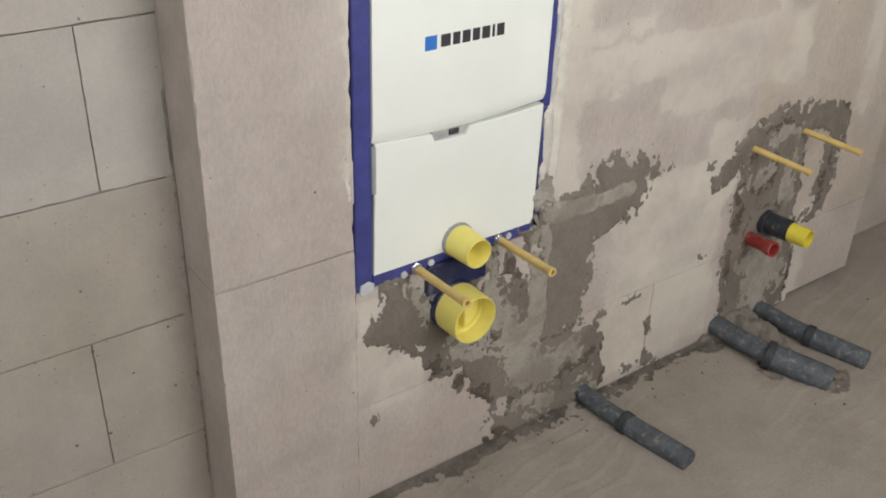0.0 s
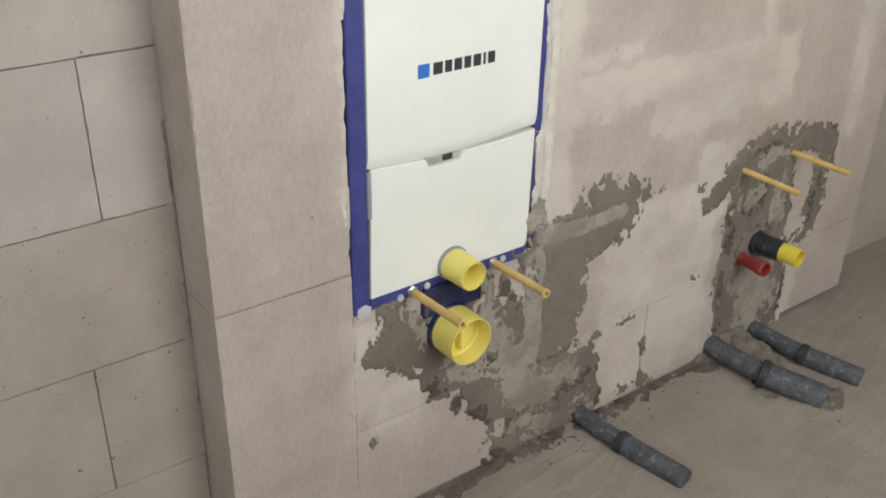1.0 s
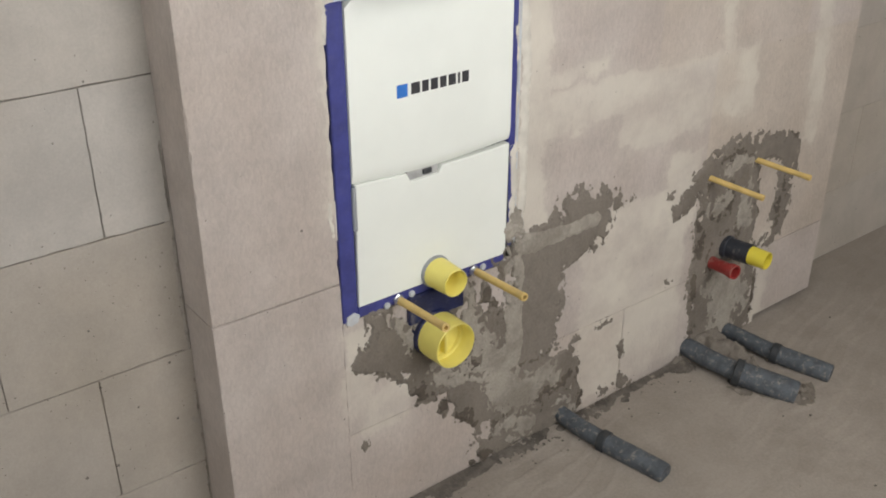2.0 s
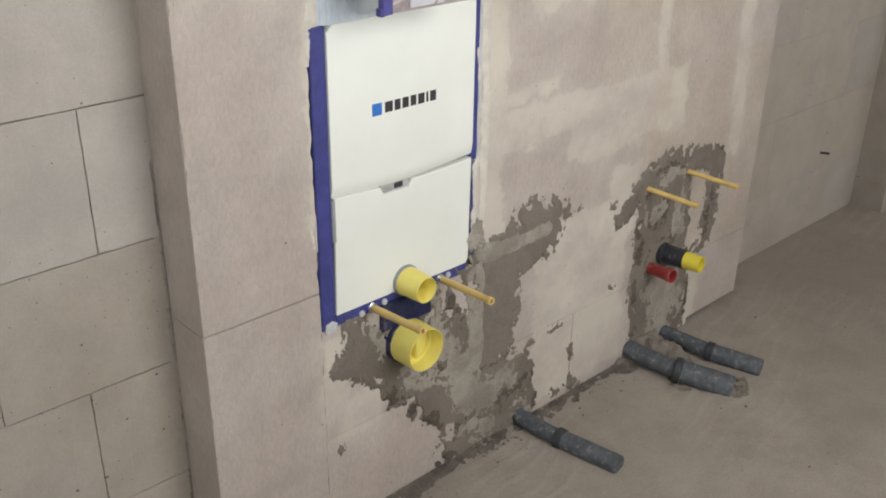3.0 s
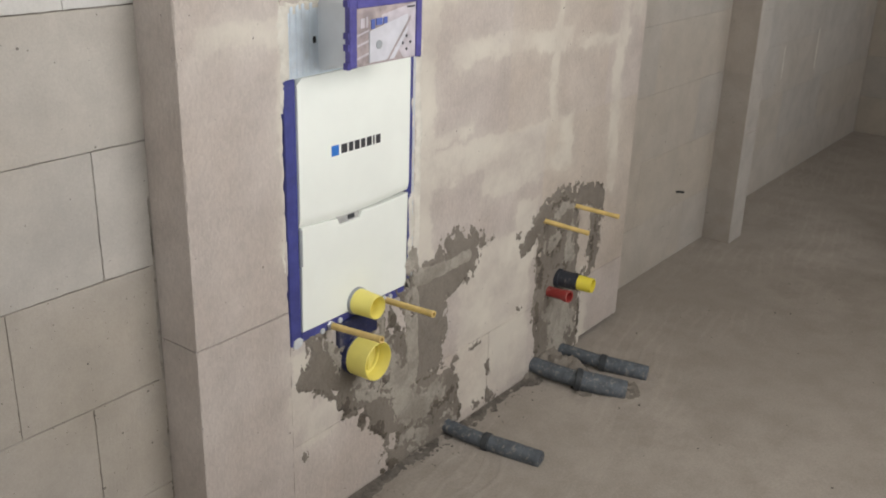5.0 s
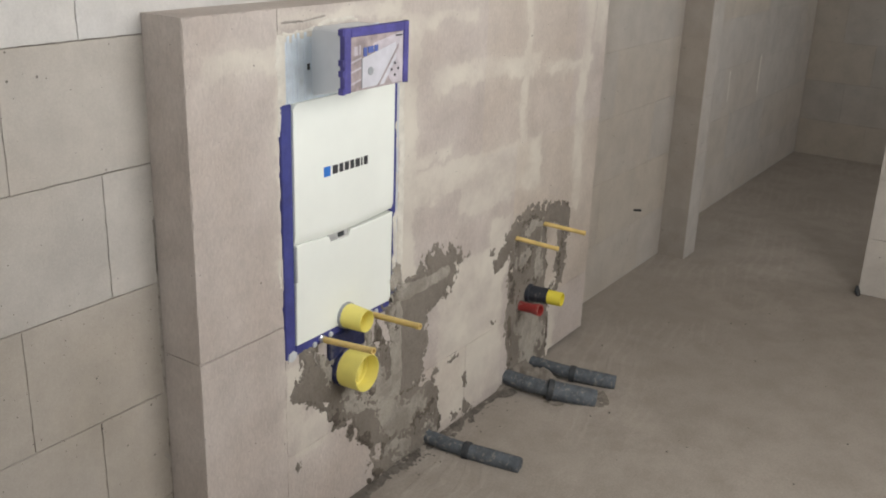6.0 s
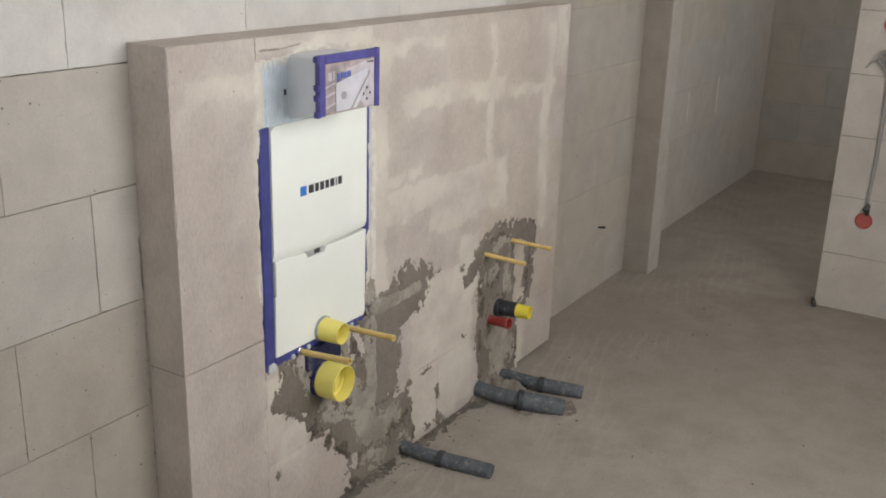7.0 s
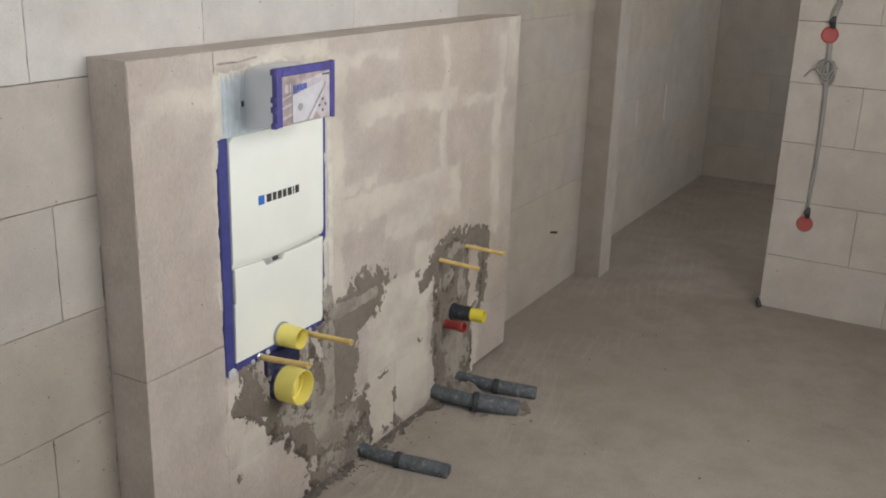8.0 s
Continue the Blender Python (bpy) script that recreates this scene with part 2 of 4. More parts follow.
MAT_CORAL = plain_material("coral_socket_plastic", (0.44, 0.10, 0.09), 0.5, vary=0.1)
MAT_CONDUIT = plain_material("grey_conduit", (0.29, 0.28, 0.265), 0.6)
MAT_INK = plain_material("black_print", (0.035, 0.035, 0.04), 0.6, bump=0.0)
MAT_LOGOBLUE = plain_material("bright_blue_print", (0.035, 0.19, 0.62), 0.5, bump=0.0)
MAT_PHOTO = plain_material("printed_card_brown", (0.40, 0.34, 0.34), 0.35, vary=0.35, scale=30, bump=0.0)
MAT_CARD = plain_material("printed_card_white", (0.62, 0.62, 0.67), 0.35, vary=0.1, scale=30, bump=0.0)
MAT_LILAC = plain_material("printed_card_lilac", (0.55, 0.51, 0.55), 0.35, vary=0.2, scale=30, bump=0.0)
MAT_TEXTBLUE = plain_material("blue_print", (0.085, 0.13, 0.40), 0.5, bump=0.0)

# ---- shape helpers ----
BASE = {}


def root(name, at, label, category, group="", kind=""):
    ob = new(name)
    ob.location = at
    ob.empty_display_size = 0.05
    BASE[ob] = Vector(at)
    return tagged(ob, label, category, group, kind)


def part(name, bm, material, parent=None, label=""):
    """Links a bmesh, written in world metres, as one mesh object under a thing or a part."""
    mesh = bpy.data.meshes.new(name)
    bm.to_mesh(mesh)
    bm.free()
    mesh.materials.append(material)
    ob = new(name, mesh)
    if parent:
        ob.parent = parent
        ob.matrix_parent_inverse = Matrix.Translation(-BASE.get(parent, Vector()))
    return tagged(ob, label) if label else ob


def smooth(bm, angle=35):
    for f in bm.faces:
        f.smooth = True
    for e in bm.edges:
        e.smooth = len(e.link_faces) == 2 and e.calc_face_angle(0) < radians(angle)
    return bm


def box(x0, x1, y0, y1, z0, z1, bevel=0.0, segments=1, bm=None):
    made = bmesh.new()
    bmesh.ops.create_cube(made, size=1)
    for v in made.verts:
        v.co = Vector(((x0 + x1) / 2 + v.co.x * (x1 - x0), (y0 + y1) / 2 + v.co.y * (y1 - y0), (z0 + z1) / 2 + v.co.z * (z1 - z0)))
    if bevel:
        bmesh.ops.bevel(made, geom=made.edges[:], offset=bevel, segments=segments, affect="EDGES", profile=0.5)
    if bm is None:
        return made
    return join(bm, made)


def ragged(x0, x1, y0, y1, z0, z1, seed, wear=0.0010, step=0.013):
    """A sawn block whose front rim (at y0) is nibbled a little all round."""
    rng = random.Random(seed)
    ring = []
    nx, nz = max(2, round((x1 - x0) / step)), max(2, round((z1 - z0) / step))
    ring += [(x0 + (x1 - x0) * k / nx, z0) for k in range(nx)]
    ring += [(x1, z0 + (z1 - z0) * k / nz) for k in range(nz)]
    ring += [(x1 - (x1 - x0) * k / nx, z1) for k in range(nx)]
    ring += [(x0, z1 - (z1 - z0) * k / nz) for k in range(nz)]
    cx, cz = (x0 + x1) / 2, (z0 + z1) / 2
    bm = bmesh.new()
    front, rim, back = [], [], []
    for x, z in ring:
        w = wear * (0.35 + rng.random() ** 3 * 2.4)
        sx, sz = (1 if x < cx else -1) * w, (1 if z < cz else -1) * w
        front.append(bm.verts.new((x + sx, y0, z + sz)))
        rim.append(bm.verts.new((x + sx * 0.15, y0 + w * 1.1, z + sz * 0.15)))
        back.append(bm.verts.new((x, y1, z)))
    bm.faces.new(front)
    bm.faces.new(back[::-1])
    for a, b in ((front, rim), (rim, back)):
        for k in range(len(ring)):
            q = (k + 1) % len(ring)
            bm.faces.new((a[q], a[k], b[k], b[q]))
    bmesh.ops.recalc_face_normals(bm, faces=bm.faces[:])
    return bm


def join(bm, other):
    mesh = bpy.data.meshes.new("joined")
    other.to_mesh(mesh)
    other.free()
    bm.from_mesh(mesh)
    bpy.data.meshes.remove(mesh)
    return bm


def plate(outline, y0, y1, bevel=0.0):
    """A sheet in the plane of the wall: an outline in x and z, from y0 (front) back to y1."""
    bm = bmesh.new()
    front = [bm.verts.new((x, y0, z)) for x, z in outline]
    face = bm.faces.new(front)
    grown = bmesh.ops.extrude_face_region(bm, geom=[face])
    for v in grown["geom"]:
        if isinstance(v, bmesh.types.BMVert):
            v.co.y = y1
    bmesh.ops.recalc_face_normals(bm, faces=bm.faces[:])
    if bevel:
        rim = [e for e in bm.edges if abs(e.verts[0].co.y - y0) < 1e-6 and abs(e.verts[1].co.y - y0) < 1e-6]
        bmesh.ops.bevel(bm, geom=rim, offset=bevel, segments=2, affect="EDGES", profile=0.5)
    return bm


def tube(path, sides=20, bumps=0.0, seed=0):
    """A round body along a path of (x, y, z, radius); closed at both ends."""
    bm = bmesh.new()
    rng = random.Random(seed)
    rings = []
    pts = [Vector(p[:3]) for p in path]
    side = None
    for i, p in enumerate(pts):
        way = pts[min(i + 1, len(pts) - 1)] - pts[max(i - 1, 0)]
        way = way.normalized() if way.length > 1e-6 else Vector((0, -1, 0))
        if side is None:
            side = way.orthogonal()
        side = (side - way * side.dot(way)).normalized()
        other = way.cross(side)
        ring = []
        for k in range(sides):
            a = 2 * math.pi * k / sides
            r = path[i][3] * (1 + bumps * rng.uniform(-1, 1))
            ring.append(bm.verts.new(p + side * (math.cos(a) * r) + other * (math.sin(a) * r)))
        rings.append(ring)
    for a, b in zip(rings, rings[1:]):
        for k in range(sides):
            bm.faces.new((a[k], a[(k + 1) % sides], b[(k + 1) % sides], b[k]))
    bm.faces.new(rings[0][::-1])
    bm.faces.new(rings[-1])
    bmesh.ops.recalc_face_normals(bm, faces=bm.faces[:])
    return smooth(bm)


def lathe(center, axis, profile, sides=32):
    """A turned body: profile of (distance along the axis, radius) round the axis from center; its ends stay open or meet the axis."""
    bm = bmesh.new()
    q = Vector(axis).normalized().to_track_quat("Z", "X")
    rings = []
    for d, r in profile:
        rings.append([bm.verts.new(Vector(center) + q @ Vector((math.cos(2 * math.pi * k / sides) * r, math.sin(2 * math.pi * k / sides) * r, d))) for k in range(sides)])
    for a, b in zip(rings, rings[1:]):
        for k in range(sides):
            bm.faces.new((a[k], a[(k + 1) % sides], b[(k + 1) % sides], b[k]))
    bmesh.ops.remove_doubles(bm, verts=bm.verts[:], dist=1e-5)
    bmesh.ops.recalc_face_normals(bm, faces=bm.faces[:])
    return smooth(bm, 40)


def value_noise(u, v, seed):
    """Smooth noise in 0 to 1 on arrays of plane coordinates, one cell a unit."""
    table = np.random.RandomState(seed).rand(256, 256)
    iu, iv = np.floor(u).astype(int), np.floor(v).astype(int)
    fu, fv = u - iu, v - iv
    fu, fv = fu * fu * (3 - 2 * fu), fv * fv * (3 - 2 * fv)
    g = lambda a, b: table[(iu + a) % 256, (iv + b) % 256]
    return (g(0, 0) * (1 - fu) + g(1, 0) * fu) * (1 - fv) + (g(0, 1) * (1 - fu) + g(1, 1) * fu) * fv


def fbm(u, v, seed, octaves=4):
    total, amp, norm = 0, 1.0, 0
    for o in range(octaves):
        total = total + amp * value_noise(u * 2 ** o, v * 2 ** o, seed + o)
        norm += amp
        amp *= 0.55
    return total / norm


LAYER = {}


def smear(name, strokes, u0, u1, v0, v1, step, place, material, label, thick=0.005, rough=0.02, seed=1, holes=0.5, category="mortar", under=None):
    """Mortar thrown and trowelled on: strokes (u, v, u, v, radius) with a ragged rim, that swell out of the surface they lie on."""
    u, v = np.meshgrid(np.arange(u0, u1, step), np.arange(v0, v1, step), indexing="ij")
    wu = u + rough * 2.2 * (fbm(u * 9, v * 9, seed) - 0.5) * 2
    wv = v + rough * 2.2 * (fbm(u * 9 + 40, v * 9 + 17, seed + 9) - 0.5) * 2
    field = np.full(u.shape, -1.0)
    for au, av, bu, bv, r in strokes:
        du, dv = bu - au, bv - av
        t = np.clip(((wu - au) * du + (wv - av) * dv) / max(du * du + dv * dv, 1e-9), 0, 1)
        field = np.maximum(field, r - np.hypot(wu - au - t * du, wv - av - t * dv))
    field += rough * 0.7 * (fbm(u * 38, v * 38, seed + 20) - 0.5) + rough * 1.0 * (fbm(u * 130, v * 130, seed + 30, 2) - 0.5)
    rim = np.clip(field / 0.035, 0, 1)
    crumb = fbm(u * 55 + 9, v * 40, seed + 50, 3)
    field = np.where((crumb > 0.5 + 0.35 * holes) & (rim < 0.75) & (holes > 0), field - 0.03, field)
    speck = fbm(u * 95 + 31, v * 70 + 5, seed + 80, 2)
    field = np.where((field < 0.001) & (field > -0.030 * holes) & (speck > 0.66), 0.0035, field)
    height = np.clip(field * 0.5, -0.0015, 1.0)
    lump = fbm(u * 13, v * 7, seed + 60, 4) - 0.5
    comb = fbm(u * 60, v * 22, seed + 70, 2) - 0.5
    height = np.where(height > 0, np.minimum(height, thick * (0.55 + 0.9 * lump + 0.25 * comb + 0.35)), height)
    height = np.where(field > 0, np.maximum(height, 0.0006), height)
    if under:
        gi = np.clip(np.round((u - under[0]) / under[2]).astype(int), 0, under[3].shape[0] - 1)
        gj = np.clip(np.round((v - under[1]) / under[2]).astype(int), 0, under[3].shape[1] - 1)
        bed = under[3][gi, gj]
        height = height + bed
        field = np.where(bed > 0, field, -1.0)
    LAYER["top"] = (u0, v0, step, np.where(field > 0, height, 0.0))
    keep = field > -0.012
    index = -np.ones(u.shape, int)
    n = 0
    verts, faces = [], []
    near = keep.copy()
    near[:-1] |= keep[1:]
    near[1:] |= keep[:-1]
    near[:, :-1] |= keep[:, 1:]
    near[:, 1:] |= keep[:, :-1]
    ii, jj = np.nonzero(near)
    index[ii, jj] = np.arange(len(ii))
    verts = [place(a, b, c) for a, b, c in zip(u[ii, jj], v[ii, jj], height[ii, jj])]
    ok = near[:-1, :-1] & near[1:, :-1] & near[1:, 1:] & near[:-1, 1:]
    ci, cj = np.nonzero(ok)
    faces = np.stack([index[ci, cj], index[ci + 1, cj], index[ci + 1, cj + 1], index[ci, cj + 1]], 1).tolist()
    mesh = bpy.data.meshes.new(name)
    mesh.from_pydata(verts, [], faces)
    mesh.polygons.foreach_set("use_smooth", [True] * len(mesh.polygons))
    mesh.materials.append(material)
    return tagged(new(name, mesh), label, category, kind="stuff")


# ---- the large structure ----
NORTH_Y, EAST_X, END_Y, FAR_X, TOP = 0.11, 2.86, -0.74, 5.25, 2.6

u, v = np.meshgrid(np.arange(-4.8, 5.71, 0.05), np.arange(-3.6, 0.51, 0.05), indexing="ij")
h = (fbm(u * 2.5, v * 2.5, 5) - 0.5) * 0.006
nu, nv = u.shape
floor_mesh = bpy.data.meshes.new("floor")
floor_mesh.from_pydata(np.stack([u, v, h], -1).reshape(-1, 3).tolist(), [], [(i * nv + j, (i + 1) * nv + j, (i + 1) * nv + j + 1, i * nv + j + 1) for i in range(nu - 1) for j in range(nv - 1)])
floor_mesh.polygons.foreach_set("use_smooth", [True] * len(floor_mesh.polygons))
floor_mesh.materials.append(MAT_FLOOR)
tagged(new("floor", floor_mesh), "raw grey-brown cement floor, dusty and unfinished", "floor", kind="structure")

tagged(part("ceiling", box(-4.8, 5.7, -3.6, 0.5, TOP, TOP + 0.2), MAT_CEILING), "plain raw concrete ceiling", "ceiling", kind="structure")
west = tagged(part("wall_west", box(WEST - 0.2, WEST, SOUTH - 0.24, SIDE_Y0, 0, TOP), MAT_BLOCK), "aerated block wall with a window opening", "wall", kind="structure")
part("pier", box(WEST - 0.2, WEST, SIDE_Y1, 0.5, 0, TOP), MAT_BLOCK, west)
part("parapet", box(WEST - 0.2, WEST, SIDE_Y0, SIDE_Y1, 0, SIDE_Z0), MAT_BLOCK, west)
part("lintel", box(WEST - 0.2, WEST, SIDE_Y0, SIDE_Y1, SIDE_Z1, TOP), MAT_BLOCK, west)
south = tagged(part("wall_south", box(WEST, WIN_X0, SOUTH - 0.24, SOUTH, 0, TOP), MAT_BLOCK), "aerated block wall with two window openings", "wall", kind="structure")
for x0, x1 in ((WIN_X1, 3.3), (4.9, 5.7)):
    part("pier", box(x0, x1, SOUTH - 0.24, SOUTH, 0, TOP), MAT_BLOCK, south)
for x0, x1, _ in WINDOWS:
    part("parapet", box(x0, x1, SOUTH - 0.24, SOUTH, 0, WIN_Z0), MAT_BLOCK, south)
    part("lintel", box(x0, x1, SOUTH - 0.24, SOUTH, WIN_Z1, TOP), MAT_BLOCK, south)


def set_block(owner, name, size, centre, material, meshes, bevel=0.0018):
    """One block of a wall; blocks of one size share their mesh."""
    key = tuple(round(s, 3) for s in size)
    if key not in meshes:
        if bevel > 0.001:
            bm = ragged(-size[0] / 2, size[0] / 2, -size[1] / 2, size[1] / 2, -size[2] / 2, size[2] / 2, len(meshes))
        else:
            bm = box(-size[0] / 2, size[0] / 2, -size[1] / 2, size[1] / 2, -size[2] / 2, size[2] / 2, bevel)
        meshes[key] = bpy.data.meshes.new(name)
        bm.to_mesh(meshes[key])
        bm.free()
        meshes[key].materials.append(material)
    ob = new(name, meshes[key])
    ob.parent = owner
    ob.location = centre
    return ob


# bed joints and butt joints of the block walls, 60 cm blocks in running bond
BEDS = [0.0, 0.226, 0.474, 0.723, 0.972, 1.219, 1.467, 1.716, 1.965, 2.213, 2.461, TOP]
OFFSET = [-0.33, -0.165, -0.310, -0.113, -0.300, -0.137, -0.31, -0.12, -0.30, -0.13, -0.32]
LENGTH = 0.60


def block_wall(owner, along, a0, a1, face, sign, first, material, joint=0.0020, depth=0.03, lift=0.0, bevel=0.0016, low=None, high=None):
    """Blocks over a wall's visible face. along: 'x' or 'y'; face: the plane's place; sign: the side to which it looks."""
    rng = random.Random(int(face * 1000) + 7)
    tall, foot, head = {}, {}, {}
    for c in range(len(BEDS) - 1):
        # low and high stones also carry the wall's shade and light in their colour
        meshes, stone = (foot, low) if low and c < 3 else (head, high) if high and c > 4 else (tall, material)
        z0, z1 = BEDS[c] + (lift if c else 0), min(BEDS[c + 1] + lift, TOP)
        start = OFFSET[c] + first
        a = start - math.ceil((start - a0) / LENGTH) * LENGTH
        while a < a1:
            b0, b1 = max(a, a0), min(a + LENGTH, a1)
            a += LENGTH
            if b1 - b0 < 0.02:
                continue
            out = rng.choice((0.0, 0.0003, 0.0006, 0.001))
            size = (b1 - b0 - joint * 0.6, depth, z1 - z0 - joint)
            mid = (b0 + b1) / 2
            if along == "x":
                set_block(owner, "block", size, (mid, face - sign * (depth / 2) + sign * out, (z0 + z1) / 2), stone, meshes, bevel)
            else:
                ob = set_block(owner, "block", size, (face - sign * (depth / 2) + sign * out, mid, (z0 + z1) / 2), stone, meshes, bevel)
                ob.rotation_euler = (0, 0, radians(-90))


wall_north = tagged(part("wall_north", box(WEST, 2.82, NORTH_Y + 0.006, NORTH_Y + 0.24, 0, TOP), MAT_JOINT), "grey-beige aerated concrete block wall with thin dark joints", "wall", kind="structure")
wall_stub = tagged(part("wall_stub", box(2.797, 2.915, -0.008, 0.36, 0, TOP), MAT_JOINT), "narrow end of a block wall jutting into the room", "wall", kind="structure")
wall_passage = tagged(part("wall_passage", box(2.915, FAR_X, 0.186, 0.36, 0, TOP), MAT_FILLED), "aerated block wall of the passage, in shade", "wall", kind="structure")
wall_far = tagged(part("wall_far", box(FAR_X + 0.006, FAR_X + 0.24, SOUTH, 0.36, 0, TOP), MAT_FILLED), "shaded block wall at the end of the passage", "wall", kind="structure")
wall_east = tagged(part("wall_east", box(EAST_X + 0.006, EAST_X + 0.117, SOUTH, END_Y - 0.001, 0, TOP), MAT_JOINT), "light aerated block partition wall with a free end", "wall", kind="structure")

# ---- the half-height wall in front, with its niche for the cistern ----
half = tagged(part("half_wall", box(0.006, 0.240, 0.005, 0.108, 0.0, 1.252), MAT_FILLED), "half-height front wall of aerated concrete panels, roughly filled", "wall", kind="structure")
for b in ((0.668, 1.545, 0.005, 0.108, 0.012, 1.252), (1.545, 1.794, 0.005, 0.108, 0.022, 1.252), (0.248, 0.668, 0.005, 0.108, 0.0, 0.472), (0.248, 0.668, 0.005, 0.108, 1.222, 1.252)):
    part("core", box(*b), MAT_JOINT, half)
part("niche_back", box(0.248, 0.668, 0.096, 0.108, 0.472, 1.222), MAT_FILLED, half)
# panels as x from, to, z from, to
PANELS = [
    (0.0, 0.2467, 0.0, 0.5647), (0.0, 0.2450, 0.5670, 1.258),
    (0.2467, 0.640, 0.0, 0.2282), (0.640, 1.0107, 0.0, 0.2347), (1.0128, 1.545, 0.0, 0.2350), (1.545, 1.800, 0.022, 0.2352),
    (0.2467, 0.660, 0.2298, 0.4810), (0.660, 1.250, 0.2366, 0.800), (1.250, 1.800, 0.2366, 0.800),
    (0.660, 1.050, 0.800, 1.258), (1.050, 1.580, 0.800, 1.258), (1.580, 1.800, 0.800, 1.258), (0.2467, 0.660, 1.206, 1.2575), (0.580, 0.660, 1.097, 1.206),
]
for k, (x0, x1, z0, z1) in enumerate(PANELS):
    worn = x0 == 0.0 or x0 == 1.0128 or x1 == 1.0107
    part("panel", ragged(x0, x1, 0.0, 0.109, z0, z1, k, 0.0020 if z1 > 1 else 0.0010) if worn else box(x0, x1, 0.0, 0.109, z0, z1), MAT_HALF, half)

# ---- mortar and crumbs ----
on_half = lambda a, b, c: (a, -c, b)
on_floor = lambda a, b, c: (a, b, 0.002 + c)
smear("mortar_patch", [
    (0.325, 0.455, 0.300, 0.375, 0.036), (0.360, 0.375, 0.560, 0.320, 0.075), (0.425, 0.290, 0.56, 0.24, 0.042), (0.590, 0.230, 0.740, 0.110, 0.115),
    (0.720, 0.430, 0.715, 0.290, 0.080), (0.690, 0.465, 0.890, 0.495, 0.066), (0.815, 0.545, 0.922, 0.548, 0.050), (0.600, 0.040, 0.830, 0.050, 0.058),
    (0.622, 0.525, 0.640, 0.430, 0.026), (0.800, 0.170, 0.815, 0.110, 0.062), (0.420, 0.420, 0.530, 0.440, 0.040), (0.950, 0.520, 1.005, 0.520, 0.010),
    (0.760, 0.228, 0.870, 0.226, 0.010), (0.640, 0.330, 0.640, 0.240, 0.060), (1.010, 0.13, 1.018, 0.02, 0.012), (0.95, 0.03, 1.06, 0.012, 0.016), (0.930, 0.229, 0.990, 0.226, 0.005),
    (0.60, 0.49, 0.645, 0.53, 0.02), (0.560, 0.440, 0.590, 0.390, 0.020), (0.268, 0.205, 0.276, 0.180, 0.005), (0.910, 0.434, 0.925, 0.428, 0.012),
], 0.22, 1.10, 0.0, 0.66, 0.0025, on_half, MAT_MORTAR, "grey-brown cement mortar roughly trowelled on the panel wall", thick=0.006, rough=0.0150, seed=3, holes=0.2)
TOILET_BED = LAYER["top"]
smear("mortar_patch", [
    (1.395, 0.0, 1.372, 0.220, 0.132), (1.372, 0.220, 1.362, 0.470, 0.118), (1.175, 0.465, 1.270, 0.530, 0.040), (1.285, 0.545, 1.460, 0.535, 0.030),
    (1.460, 0.530, 1.580, 0.512, 0.036), (1.592, 0.500, 1.592, 0.300, 0.034), (1.150, 0.262, 1.168, 0.250, 0.009), (1.130, 0.505, 1.130, 0.50, 0.007), (1.63, 0.47, 1.632, 0.41, 0.006), (1.455, 0.555, 1.470, 0.56, 0.022),
    (1.50, 0.258, 1.57, 0.262, 0.008),
], 1.10, 1.68, 0.0, 0.63, 0.0025, on_half, MAT_MORTAR, "grey cement mortar filling the slot round the bidet pipes", thick=0.006, rough=0.016, seed=11, holes=0.35)
BIDET_BED = LAYER["top"]


def coat(under, strokes, material, label, seed, thick=0.0020, rough=0.020, holes=0.25):
    """A later, thinner coat of mortar dragged over the first."""
    us, vs = [q for s in strokes for q in (s[0], s[2])], [q for s in strokes for q in (s[1], s[3])]
    r = max(s[4] for s in strokes) + 0.04
    return smear("mortar_coat", strokes, min(us) - r, max(us) + r, max(0.0, min(vs) - r), max(vs) + r, 0.0025, on_half, material, label, thick=thick, rough=rough, seed=seed, holes=holes, under=under)


coat(TOILET_BED, [
    (0.372, 0.455, 0.392, 0.385, 0.026), (0.455, 0.290, 0.560, 0.235, 0.034), (0.520, 0.420, 0.575, 0.300, 0.024), (0.590, 0.270, 0.680, 0.140, 0.060),
    (0.700, 0.170, 0.760, 0.150, 0.034), (0.640, 0.080, 0.700, 0.030, 0.028), (0.800, 0.050, 0.830, 0.040, 0.022),
], MAT_PALEMORTAR, "pale dried mortar dragged over the darker coat", 141)
coat(TOILET_BED, [(0.650, 0.470, 0.660, 0.250, 0.024), (0.670, 0.512, 0.780, 0.512, 0.021), (0.780, 0.512, 0.885, 0.506, 0.017)], MAT_PALEMORTAR, "pale trowelled bands of mortar", 181, rough=0.007, holes=0.0)
coat(TOILET_BED, [
    (0.400, 0.262, 0.480, 0.215, 0.024), (0.510, 0.180, 0.545, 0.110, 0.020), (0.565, 0.050, 0.590, 0.020, 0.026), (0.590, 0.110, 0.620, 0.095, 0.012), (0.392, 0.395, 0.405, 0.340, 0.009),
    (0.570, 0.440, 0.600, 0.395, 0.014), (0.790, 0.118, 0.860, 0.120, 0.014), (0.870, 0.080, 0.870, 0.050, 0.012), (0.750, 0.075, 0.790, 0.110, 0.012), (0.690, 0.200, 0.760, 0.222, 0.003), (0.530, 0.290, 0.560, 0.270, 0.008),
], MAT_WET, "dark damp mortar in ragged streaks", 151, rough=0.022)
